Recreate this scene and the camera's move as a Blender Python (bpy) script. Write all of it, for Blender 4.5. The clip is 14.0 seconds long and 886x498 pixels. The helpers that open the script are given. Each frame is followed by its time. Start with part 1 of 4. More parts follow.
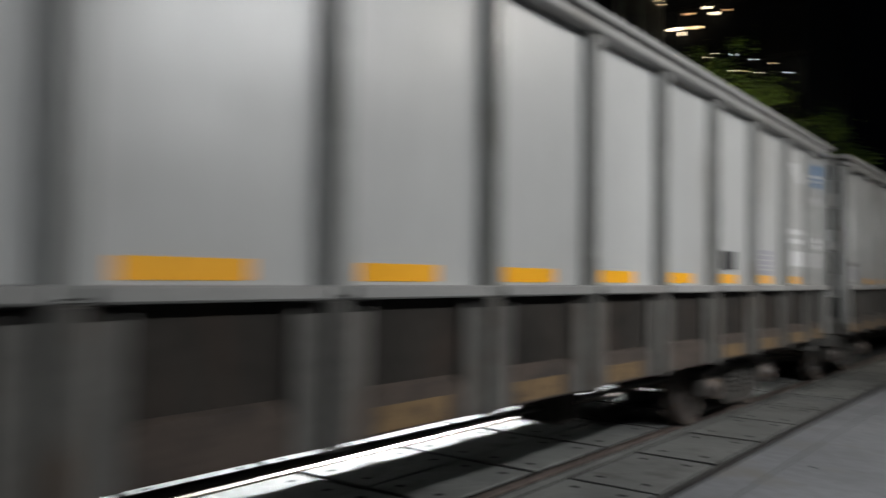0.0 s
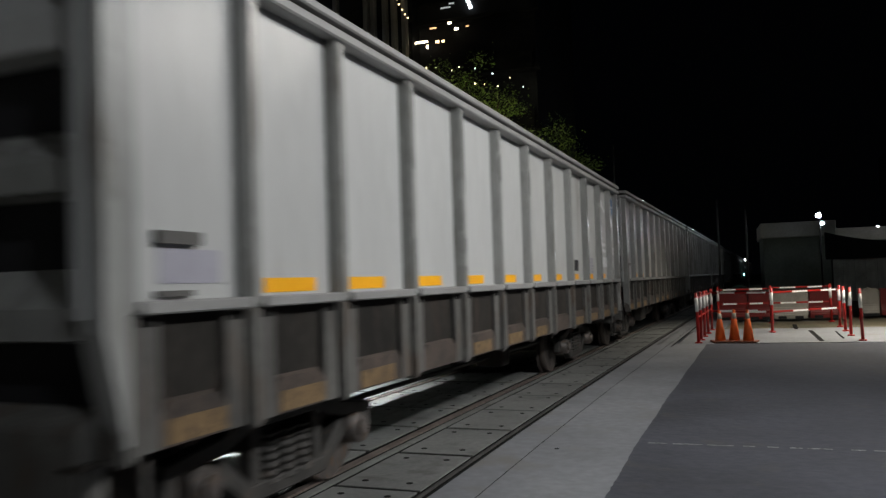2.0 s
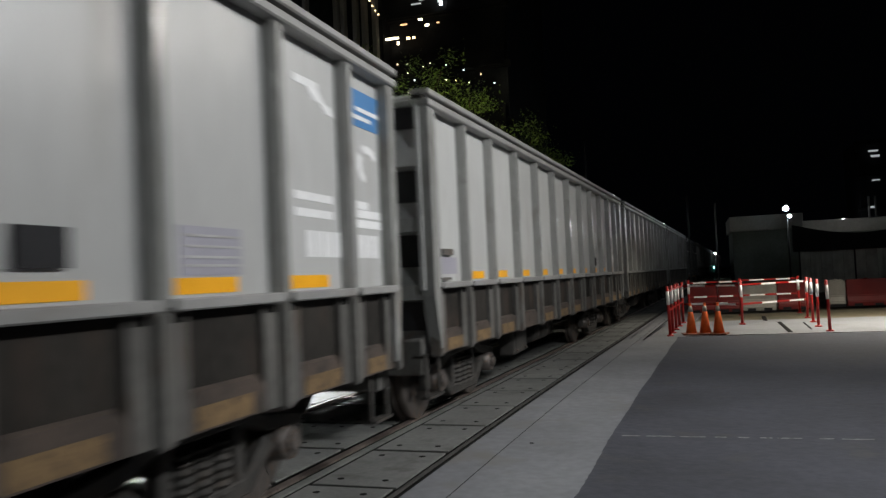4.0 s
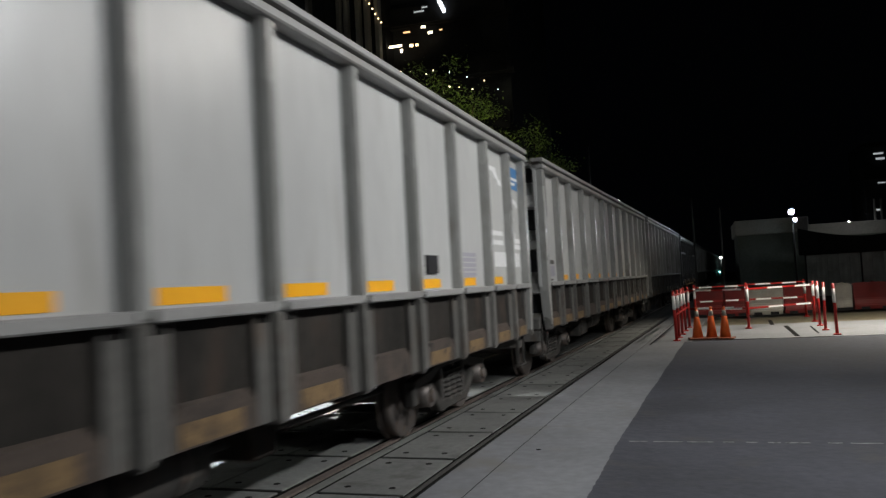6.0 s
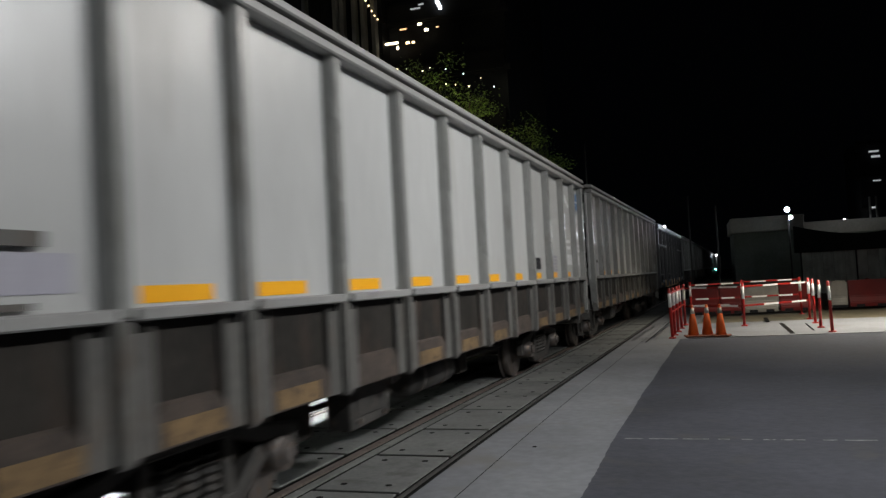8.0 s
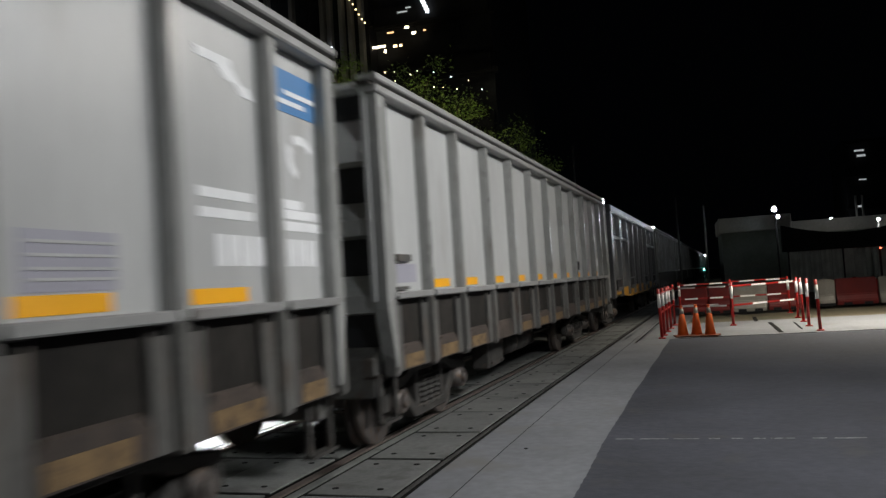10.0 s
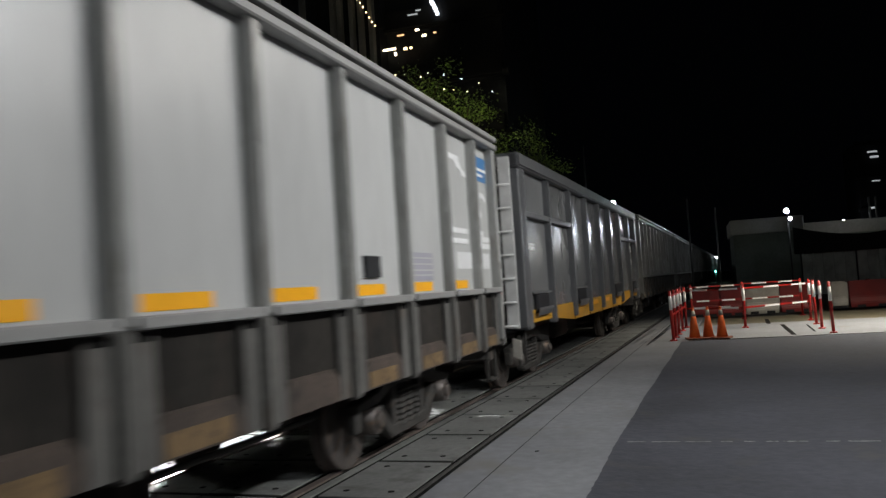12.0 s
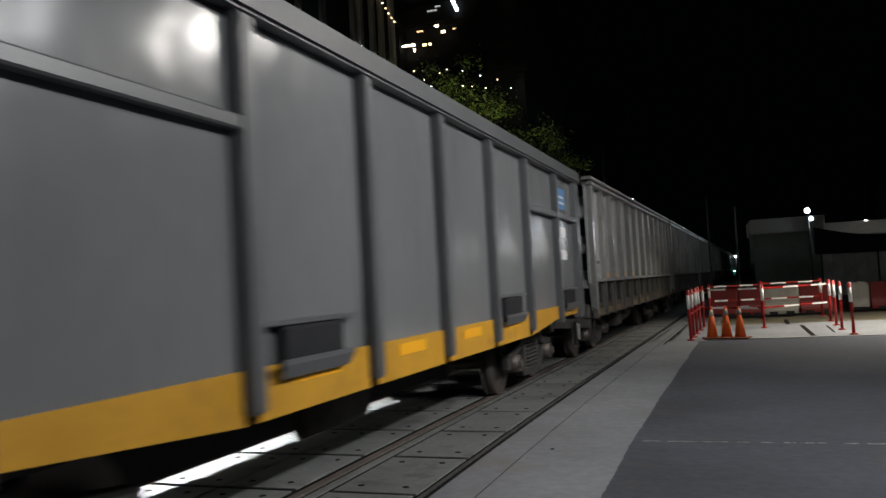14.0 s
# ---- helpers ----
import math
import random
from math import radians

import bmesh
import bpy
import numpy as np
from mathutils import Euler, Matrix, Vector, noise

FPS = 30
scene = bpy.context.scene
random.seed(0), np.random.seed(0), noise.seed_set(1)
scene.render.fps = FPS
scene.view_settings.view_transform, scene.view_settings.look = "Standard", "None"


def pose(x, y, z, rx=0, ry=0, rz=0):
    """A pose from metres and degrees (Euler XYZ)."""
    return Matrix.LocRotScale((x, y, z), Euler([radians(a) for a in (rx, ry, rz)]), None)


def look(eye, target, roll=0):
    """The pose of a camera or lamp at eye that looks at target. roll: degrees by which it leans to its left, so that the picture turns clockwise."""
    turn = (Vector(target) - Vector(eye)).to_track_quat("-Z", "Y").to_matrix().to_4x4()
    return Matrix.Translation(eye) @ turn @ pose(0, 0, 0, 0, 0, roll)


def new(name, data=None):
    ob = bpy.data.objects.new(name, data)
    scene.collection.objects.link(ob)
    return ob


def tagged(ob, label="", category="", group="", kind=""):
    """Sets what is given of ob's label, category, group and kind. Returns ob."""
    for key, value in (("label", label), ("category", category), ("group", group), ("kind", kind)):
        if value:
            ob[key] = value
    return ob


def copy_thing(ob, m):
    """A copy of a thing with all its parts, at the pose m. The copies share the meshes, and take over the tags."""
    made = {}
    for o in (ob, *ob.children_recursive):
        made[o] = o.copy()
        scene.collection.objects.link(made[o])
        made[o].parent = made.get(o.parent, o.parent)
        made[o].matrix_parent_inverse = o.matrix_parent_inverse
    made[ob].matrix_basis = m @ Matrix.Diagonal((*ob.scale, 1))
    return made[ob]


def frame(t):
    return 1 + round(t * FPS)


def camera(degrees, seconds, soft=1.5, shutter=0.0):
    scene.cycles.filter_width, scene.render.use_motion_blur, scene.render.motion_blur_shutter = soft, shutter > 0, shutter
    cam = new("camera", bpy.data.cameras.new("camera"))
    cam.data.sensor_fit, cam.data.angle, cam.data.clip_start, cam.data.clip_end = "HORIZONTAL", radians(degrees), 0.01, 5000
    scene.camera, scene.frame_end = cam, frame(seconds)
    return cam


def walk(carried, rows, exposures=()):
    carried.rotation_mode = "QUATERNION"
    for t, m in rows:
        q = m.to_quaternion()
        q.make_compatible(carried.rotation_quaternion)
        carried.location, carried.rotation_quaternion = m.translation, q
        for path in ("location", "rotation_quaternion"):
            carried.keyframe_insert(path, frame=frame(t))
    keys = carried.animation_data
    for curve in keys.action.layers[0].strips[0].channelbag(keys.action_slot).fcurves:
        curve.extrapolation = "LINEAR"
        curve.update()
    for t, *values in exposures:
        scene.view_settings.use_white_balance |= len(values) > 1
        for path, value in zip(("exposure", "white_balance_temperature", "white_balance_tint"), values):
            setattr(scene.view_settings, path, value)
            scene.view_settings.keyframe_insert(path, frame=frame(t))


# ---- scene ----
cam = camera(57.8, 14.0, soft=1.4, shutter=0.7)
# a hand-held camera that stands beside the track and pans to the coming train
walk(cam, [
    (0, pose(0, 0, 1.5, 91.94, -0.83, 36.48)),
    (0.2, pose(0, 0, 1.5, 91.96, 0.96, 31.03)),
    (0.4, pose(0, 0, 1.5, 91.51, 1.62, 26.98)),
    (0.6, pose(0, 0, 1.5, 91.27, 1.77, 23.69)),
    (0.8, pose(0, 0, 1.5, 91.42, 1.95, 21.29)),
    (1, pose(0, 0, 1.5, 91.53, 1.85, 19.65)),
    (1.5, pose(0, 0, 1.5, 92.38, 2.02, 19.44)),
    (2, pose(0, 0, 1.5, 92.35, 1.84, 19.40)),
    (4.3, pose(0, 0, 1.5, 91.92, 2.62, 17.42)),
    (4.5, pose(0, 0, 1.5, 91.81, 2.68, 17.71)),
    (5, pose(0, 0, 1.5, 91.97, 2.83, 18.06)),
    (5.5, pose(0, 0, 1.5, 92.42, 2.92, 17.89)),
    (6, pose(0, 0, 1.5, 92.53, 3.05, 17.88)),
    (6.5, pose(0, 0, 1.5, 92.50, 3.02, 18.13)),
    (7, pose(0, 0, 1.5, 92.24, 2.52, 18.45)),
    (7.5, pose(0, 0, 1.5, 92.59, 3.11, 17.56)),
    (8, pose(0, 0, 1.5, 92.33, 3.03, 17.61)),
    (10.5, pose(0, 0, 1.5, 92.55, 3.71, 16.80)),
    (11, pose(0, 0, 1.5, 92.69, 3.65, 16.91)),
    (11.5, pose(0, 0, 1.5, 92.91, 3.78, 17.26)),
    (12, pose(0, 0, 1.5, 92.70, 3.68, 17.64)),
    (12.5, pose(0, 0, 1.5, 92.46, 3.61, 17.42)),
    (13, pose(0, 0, 1.5, 92.68, 3.24, 17.90)),
    (13.5, pose(0, 0, 1.5, 93.10, 3.38, 19.60)),
    (14, pose(0, 0, 1.5, 92.52, 3.05, 18.83)),
])

# ---- night sky, lamps ----
world = bpy.data.worlds.new("night_sky")
scene.world = world
world.use_nodes = True
world.node_tree.nodes["Background"].inputs["Color"].default_value = (0.30, 0.36, 0.5, 1)
world.node_tree.nodes["Background"].inputs["Strength"].default_value = 0.0012
scene.view_settings.exposure = 0.0

# lamps on poles outside the view: place, aim, watts, colour, spread
STREET_LAMPS = [
    ((4.6, 7.0, 5.4), (-2.2, 6.0, 1.6), 390, (0.96, 0.97, 0.98), 150),
    ((5.2, 13.6, 6.9), (-2.2, 10.0, 1.5), 120, (1.0, 0.96, 0.90), 104),
    ((5.5, 20.6, 8.0), (4.9, 20.6, 0.0), 620, (1.0, 0.93, 0.80), 98),
    ((9.0, -3.0, 8.5), (2.0, 4.0, 0.0), 500, (0.90, 0.95, 1.0), 180),
    ((-11.4, 13.5, 5.95), (-5.2, 6.0, 0.0), 1500, (0.95, 0.98, 1.0), 66),
    # added fill with no known source: low beam to lift the ground beneath the train
    ((-22.0, 13.0, 6.0), (-4.0, 7.0, 0.0), 40, (0.92, 1.0, 0.94), 50),
    ((-10.6, 29.0, 5.6), (-12.2, 34.0, 9.0), 750, (1.0, 0.92, 0.62), 120),
]


# ---- the track's line: a gentle bend beside the camera, then straight ----
BEND_R, BEND_END, TRACK_X = 253.0, 11.0, -3.70
MID = -0.15  # the middle of the gauge, off that line


def along(s, off=0.0, z=0.0):
    """Pose on the track at s metres along it, off metres to its right, y ahead."""
    a = min(s, BEND_END) / BEND_R
    x = TRACK_X + BEND_R * (1 - math.cos(a))
    y = BEND_R * math.sin(a)
    if s > BEND_END:
        x += (s - BEND_END) * math.sin(a)
        y += (s - BEND_END) * math.cos(a)
    return Matrix.Translation((x, y, z)) @ Matrix.Rotation(-a, 4, "Z") @ Matrix.Translation((off, 0, 0))


# ---- materials ----
def mat(name, base, rough=0.6, metal=0.0, var=0.15, scale=3.0, bump=0.15, stretch=(1, 1, 1), tint=None, tint_amount=0.0, spec=0.5, rnd=0.0, wave=0.0):
    m = bpy.data.materials.new(name)
    m.use_nodes = True
    n, l = m.node_tree.nodes, m.node_tree.links
    b = n["Principled BSDF"]
    b.inputs["Metallic"].default_value = metal
    b.inputs["Specular IOR Level"].default_value = spec
    co = n.new("ShaderNodeTexCoord")
    mp = n.new("ShaderNodeMapping")
    mp.inputs["Scale"].default_value = stretch
    l.new(co.outputs["Object"], mp.inputs["Vector"])
    info = n.new("ShaderNodeObjectInfo")
    shift = n.new("ShaderNodeVectorMath")
    shift.operation = "ADD"
    mul = n.new("ShaderNodeMath")
    mul.operation = "MULTIPLY"
    mul.inputs[1].default_value = 37.0
    l.new(info.outputs["Random"], mul.inputs[0])
    l.new(mp.outputs[0], shift.inputs[0])
    l.new(mul.outputs[0], shift.inputs[1])
    big, small = n.new("ShaderNodeTexNoise"), n.new("ShaderNodeTexNoise")
    big.inputs["Scale"].default_value, small.inputs["Scale"].default_value = scale, scale * 14
    big.inputs["Detail"].default_value, small.inputs["Detail"].default_value = 6, 3
    for q in (big, small):
        l.new(shift.outputs[0], q.inputs["Vector"])
    ramp = n.new("ShaderNodeValToRGB")
    lo, hi = [max(0, c * (1 - var)) for c in base], [min(1, c * (1 + var)) for c in base]
    ramp.color_ramp.elements[0].position, ramp.color_ramp.elements[1].position = 0.32, 0.68
    ramp.color_ramp.elements[0].color, ramp.color_ramp.elements[1].color = (*lo, 1), (*hi, 1)
    l.new(big.outputs["Fac"], ramp.inputs["Fac"])
    last = ramp.outputs["Color"]
    grain = n.new("ShaderNodeMixRGB")
    grain.blend_type = "OVERLAY"
    grain.inputs["Fac"].default_value = min(1, var * 1.5)
    l.new(last, grain.inputs["Color1"])
    l.new(small.outputs["Fac"], grain.inputs["Color2"])
    last = grain.outputs["Color"]
    if tint:
        spot = n.new("ShaderNodeTexNoise")
        spot.inputs["Scale"].default_value, spot.inputs["Detail"].default_value = scale * 2.3, 8
        l.new(shift.outputs[0], spot.inputs["Vector"])
        cut = n.new("ShaderNodeMapRange")
        cut.inputs["From Min"].default_value, cut.inputs["From Max"].default_value = 0.62 - tint_amount * 0.3, 0.8 - tint_amount * 0.3
        l.new(spot.outputs["Fac"], cut.inputs["Value"])
        mix = n.new("ShaderNodeMixRGB")
        mix.inputs["Color2"].default_value = (*tint, 1)
        l.new(cut.outputs[0], mix.inputs["Fac"])
        l.new(last, mix.inputs["Color1"])
        last = mix.outputs["Color"]
    if rnd:
        hsv = n.new("ShaderNodeHueSaturation")
        mr = n.new("ShaderNodeMapRange")
        mr.inputs["To Min"].default_value, mr.inputs["To Max"].default_value = 1 - rnd, 1 + rnd
        l.new(info.outputs["Random"], mr.inputs["Value"])
        l.new(mr.outputs[0], hsv.inputs["Value"])
        l.new(last, hsv.inputs["Color"])
        last = hsv.outputs["Color"]
    l.new(last, b.inputs["Base Color"])
    rr = n.new("ShaderNodeMapRange")
    rr.inputs["To Min"].default_value, rr.inputs["To Max"].default_value = max(0.03, rough - 0.12), min(1, rough + 0.12)
    l.new(big.outputs["Fac"], rr.inputs["Value"])
    l.new(rr.outputs[0], b.inputs["Roughness"])
    if bump:
        bp = n.new("ShaderNodeBump")
        bp.inputs["Strength"].default_value, bp.inputs["Distance"].default_value = bump, 0.01
        l.new(small.outputs["Fac"], bp.inputs["Height"])
        l.new(bp.outputs[0], b.inputs["Normal"])
        if wave:
            buckle = n.new("ShaderNodeTexNoise")
            buckle.inputs["Scale"].default_value, buckle.inputs["Detail"].default_value = 2.6, 1
            l.new(co.outputs["Object"], buckle.inputs["Vector"])
            wb = n.new("ShaderNodeBump")
            wb.inputs["Strength"].default_value, wb.inputs["Distance"].default_value = wave, 0.02
            l.new(buckle.outputs["Fac"], wb.inputs["Height"])
            l.new(wb.outputs[0], bp.inputs["Normal"])
    return m


def glow(name, colour, strength):
    m = bpy.data.materials.new(name)
    m.use_nodes = True
    b = m.node_tree.nodes["Principled BSDF"]
    b.inputs["Base Color"].default_value = (0.6, 0.6, 0.6, 1)
    b.inputs["Emission Color"].default_value = (*colour, 1)
    b.inputs["Emission Strength"].default_value = strength
    return m


M_ASPHALT = mat("asphalt", (0.044, 0.046, 0.058), 0.85, var=0.25, scale=0.9, bump=0.6, tint=(0.055, 0.054, 0.053), tint_amount=0.1)
M_CONCRETE = mat("concrete_pavement", (0.185, 0.188, 0.20), 0.85, var=0.16, scale=0.8, bump=0.3, tint=(0.17, 0.163, 0.156), tint_amount=0.15)
M_YARD = mat("yard_ground", (0.13, 0.11, 0.07), 0.95, var=0.3, scale=0.35, bump=0.5, tint=(0.09, 0.09, 0.06), tint_amount=0.3)
M_PANEL = mat("track_panel_concrete", (0.15, 0.152, 0.145), 0.8, var=0.2, scale=1.4, bump=0.3, tint=(0.085, 0.08, 0.075), tint_amount=0.25, rnd=0.12)
M_GAP = mat("dirt_filled_gap", (0.009, 0.0085, 0.008), 0.95, var=0.3, scale=5, spec=0.08)
M_RAIL = mat("worn_rail_steel", (0.34, 0.28, 0.25), 0.42, 0.7, var=0.2, scale=6, bump=0.05, tint=(0.17, 0.12, 0.095), tint_amount=0.2)
M_STEEL_EDGE = mat("steel_angle_edge", (0.13, 0.125, 0.12), 0.5, 0.6, var=0.2, scale=4)
M_GREY = mat("light_grey_wagon_paint", (0.47, 0.472, 0.46), 0.34, var=0.07, scale=0.9, bump=0.05, stretch=(1, 1, 0.25), tint=(0.30, 0.285, 0.26), tint_amount=0.05, wave=0.4)
# ribs, chords and ledges in darker greys than the side sheets
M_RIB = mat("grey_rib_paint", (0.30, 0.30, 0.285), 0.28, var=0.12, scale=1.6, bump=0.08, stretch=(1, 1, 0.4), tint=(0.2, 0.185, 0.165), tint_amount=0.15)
M_CHORD = mat("darker_grey_chord_paint", (0.27, 0.266, 0.256), 0.5, var=0.12, scale=1.5, bump=0.08, stretch=(1, 0.4, 1), tint=(0.22, 0.20, 0.185), tint_amount=0.15)
# the wagon's lower greys: dust, and weaker light low down darkened into the colour
M_LOW = mat("dusty_darkened_grey_paint", (0.086, 0.082, 0.075), 0.7, var=0.32, scale=2.0, bump=0.2, stretch=(1, 1, 0.5), tint=(0.085, 0.065, 0.05), tint_amount=0.3)
M_FOOT = mat("dusty_darkened_lower_grey", (0.102, 0.098, 0.09), 0.7, var=0.32, scale=2.5, bump=0.2, stretch=(1, 1, 0.5), tint=(0.085, 0.065, 0.05), tint_amount=0.35)
# ore dust brown taken near black, with the shade of recesses in the colour
M_POCKET = mat("shaded_ore_dust_brown", (0.025, 0.022, 0.019), 0.9, var=0.45, scale=2, bump=0.3, stretch=(1, 1, 0.4), tint=(0.05, 0.036, 0.028), tint_amount=0.25, spec=0.2)
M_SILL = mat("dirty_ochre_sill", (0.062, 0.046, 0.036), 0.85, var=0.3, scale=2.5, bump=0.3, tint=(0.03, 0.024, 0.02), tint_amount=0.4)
M_PATCH = mat("dirty_yellow_patch", (0.17, 0.108, 0.048), 0.8, var=0.3, scale=6, bump=0.2, tint=(0.06, 0.04, 0.025), tint_amount=0.35)
M_YELLOW = mat("yellow_reflective_tape", (0.95, 0.44, 0.01), 0.4, var=0.06, scale=5, bump=0.0)
M_DARK_PAINT = mat("dark_grey_wagon_paint", (0.165, 0.168, 0.17), 0.2, var=0.08, scale=0.8, bump=0.012, stretch=(1, 1, 0.3), tint=(0.10, 0.10, 0.10), tint_amount=0.05, wave=0.45)
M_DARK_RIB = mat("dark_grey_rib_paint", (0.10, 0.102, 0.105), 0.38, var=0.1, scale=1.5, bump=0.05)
M_YELLOW_PAINT = mat("yellow_sill_paint", (0.55, 0.275, 0.018), 0.5, var=0.12, scale=2, bump=0.05, tint=(0.4, 0.2, 0.03), tint_amount=0.15)
M_BOGIE = mat("grimy_bogie_steel", (0.045, 0.042, 0.038), 0.75, 0.2, var=0.3, scale=5, bump=0.3, tint=(0.09, 0.07, 0.055), tint_amount=0.2)
M_WHEEL = mat("worn_wheel_steel", (0.12, 0.105, 0.096), 0.5, 0.5, var=0.25, scale=6, bump=0.1, tint=(0.16, 0.10, 0.06), tint_amount=0.25)
M_WHITE = mat("white_stencil_paint", (0.82, 0.82, 0.82), 0.5, var=0.06, scale=6, bump=0.0)
M_BLUE = mat("blue_sign_film", (0.07, 0.22, 0.46), 0.35, var=0.05, scale=5, bump=0.0)
M_SIGN = mat("lilac_grey_data_plate", (0.36, 0.35, 0.40), 0.45, var=0.06, scale=5, bump=0.0)
M_BLACK = mat("near_black_plate", (0.02, 0.02, 0.022), 0.7, var=0.2, scale=5, spec=0.2)
M_RED = mat("red_barrier_plastic", (0.34, 0.010, 0.008), 0.45, var=0.12, scale=4, bump=0.05, rnd=0.1)
M_RED_BLOCK = mat("red_block_plastic", (0.17, 0.007, 0.005), 0.55, var=0.15, scale=3, bump=0.08, rnd=0.12)
M_BAND = mat("white_reflective_band", (0.85, 0.85, 0.83), 0.4, var=0.05, scale=8, bump=0.0)
M_OFFWHITE = mat("dirty_white_plastic", (0.36, 0.34, 0.30), 0.6, var=0.15, scale=3, bump=0.1)
M_ORANGE = mat("orange_cone_rubber", (0.75, 0.13, 0.02), 0.5, var=0.1, scale=8, bump=0.05)
M_CONE_BASE = mat("cone_base_rubber", (0.16, 0.045, 0.02), 0.8, var=0.2, scale=8)
M_LINE = mat("faded_road_paint", (0.22, 0.22, 0.22), 0.8, var=0.3, scale=9, bump=0.3, tint=(0.07, 0.07, 0.07), tint_amount=0.5)
M_NET = mat("dark_shade_net", (0.012, 0.016, 0.015), 0.9, var=0.3, scale=2)
M_SHED = mat("dull_green_wall", (0.20, 0.23, 0.21), 0.85, var=0.15, scale=0.6, bump=0.1)
M_FENCE = mat("grey_sheet_fence", (0.60, 0.64, 0.58), 0.7, 0.1, var=0.25, scale=1.2, bump=0.1)
M_PLASTER = mat("pale_plaster", (0.44, 0.44, 0.42), 0.9, var=0.15, scale=0.7)
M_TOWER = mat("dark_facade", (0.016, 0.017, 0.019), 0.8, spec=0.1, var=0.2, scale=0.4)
M_LADDER = mat("pale_ladder_paint", (0.62, 0.62, 0.60), 0.5, var=0.12, scale=6, bump=0.05)
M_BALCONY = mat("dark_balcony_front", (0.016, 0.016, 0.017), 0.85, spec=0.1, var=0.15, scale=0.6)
M_COLUMN = mat("grey_facade_column", (0.14, 0.14, 0.135), 0.7, var=0.15, scale=0.6)
M_GLASS = mat("dark_window_glass", (0.02, 0.022, 0.025), 0.1, var=0.1, scale=2, bump=0.0)
M_POLE = mat("galvanised_pole", (0.06, 0.06, 0.06), 0.6, 0.4, var=0.15, scale=3)
M_BARK = mat("tree_bark", (0.07, 0.05, 0.035), 0.95, var=0.3, scale=5, bump=0.6)
M_LEAF = mat("tree_leaves", (0.075, 0.125, 0.016), 0.6, var=0.35, scale=1.5, bump=0.0)
G_WARM = glow("warm_window_light", (1.0, 0.72, 0.38), 3.5)
G_WARM2 = glow("bright_warm_window_light", (1.0, 0.84, 0.58), 4.5)
G_WARM3 = glow("dim_orange_window_light", (1.0, 0.55, 0.25), 1.5)
G_DIM = glow("dim_white_window_light", (0.9, 0.95, 1.0), 0.35)
G_COOL = glow("cool_strip_light", (0.85, 0.93, 1.0), 4)
G_COOL2 = glow("far_lamp_lens", (0.9, 0.96, 1.0), 60)
G_CYAN = glow("cyan_signal_lens", (0.2, 1.0, 0.85), 25)
G_RED = glow("red_signal_lens", (1.0, 0.12, 0.06), 6)
G_FLOOD = glow("floodlight_lens", (0.80, 0.90, 1.0), 400)
G_LAMP = glow("street_lamp_lens", (1.0, 0.95, 0.86), 40)


# ---- mesh helpers ----
def box(bm, a, b, mi=0):
    (x0, y0, z0), (x1, y1, z1) = a, b
    v = [bm.verts.new(p) for p in ((x0, y0, z0), (x1, y0, z0), (x1, y1, z0), (x0, y1, z0), (x0, y0, z1), (x1, y0, z1), (x1, y1, z1), (x0, y1, z1))]
    for q in ((0, 3, 2, 1), (4, 5, 6, 7), (0, 1, 5, 4), (1, 2, 6, 5), (2, 3, 7, 6), (3, 0, 4, 7)):
        bm.faces.new([v[i] for i in q]).material_index = mi
    return bm


def prism(bm, outline, lift, mi=0):
    """A solid from an outline of 3D points pushed along lift."""
    lift = Vector(lift)
    a = [bm.verts.new(p) for p in outline]
    b = [bm.verts.new(Vector(p) + lift) for p in outline]
    k = len(a)
    fs = [bm.faces.new(a[::-1]), bm.faces.new(b)]
    fs += [bm.faces.new((a[i], a[(i + 1) % k], b[(i + 1) % k], b[i])) for i in range(k)]
    for f in fs:
        f.material_index = mi
    bmesh.ops.recalc_face_normals(bm, faces=fs)
    return bm


def tube(bm, p, q, r0, r1=None, seg=12, mi=0):
    p, q = Vector(p), Vector(q)
    r1 = r0 if r1 is None else r1
    m = (q - p).to_track_quat("Z", "Y").to_matrix()
    ring = lambda c, r: [bm.verts.new(c + m @ Vector((r * math.cos(t), r * math.sin(t), 0))) for t in (2 * math.pi * i / seg for i in range(seg))]
    a, b = ring(p, r0), ring(q, r1)
    fs = [bm.faces.new(a[::-1]), bm.faces.new(b)] + [bm.faces.new((a[i], a[(i + 1) % seg], b[(i + 1) % seg], b[i])) for i in range(seg)]
    for f in fs:
        f.material_index = mi
        f.smooth = len(f.verts) == 4
    return bm


def bev(bm, w=0.008, seg=1):
    bmesh.ops.bevel(bm, geom=list(bm.edges), offset=w, segments=seg, affect="EDGES", clamp_overlap=True)
    return bm


def mesh_of(name, bm, *materials):
    me = bpy.data.meshes.new(name)
    bm.to_mesh(me)
    bm.free()
    for m in materials:
        me.materials.append(m)
    return me


def part(name, bm, material, parent, label=""):
    mats = material if isinstance(material, (list, tuple)) else (material,)
    ob = new(name, bm if isinstance(bm, bpy.types.Mesh) else mesh_of(name, bm, *mats))
    ob.parent = parent
    return tagged(ob, label)


def thing(name, label, category, group="", m=None, kind=""):
    ob = new(name)
    ob.empty_display_size = 0.2
    if m is not None:
        ob.matrix_basis = m
    return tagged(ob, label, category, group, kind)


def solid(name, bm, material, label, category="", kind="", m=None, group=""):
    mats = material if isinstance(material, (list, tuple)) else (material,)
    ob = new(name, mesh_of(name, bm, *mats))
    if m is not None:
        ob.matrix_basis = m
    return tagged(ob, label, category, group, kind)


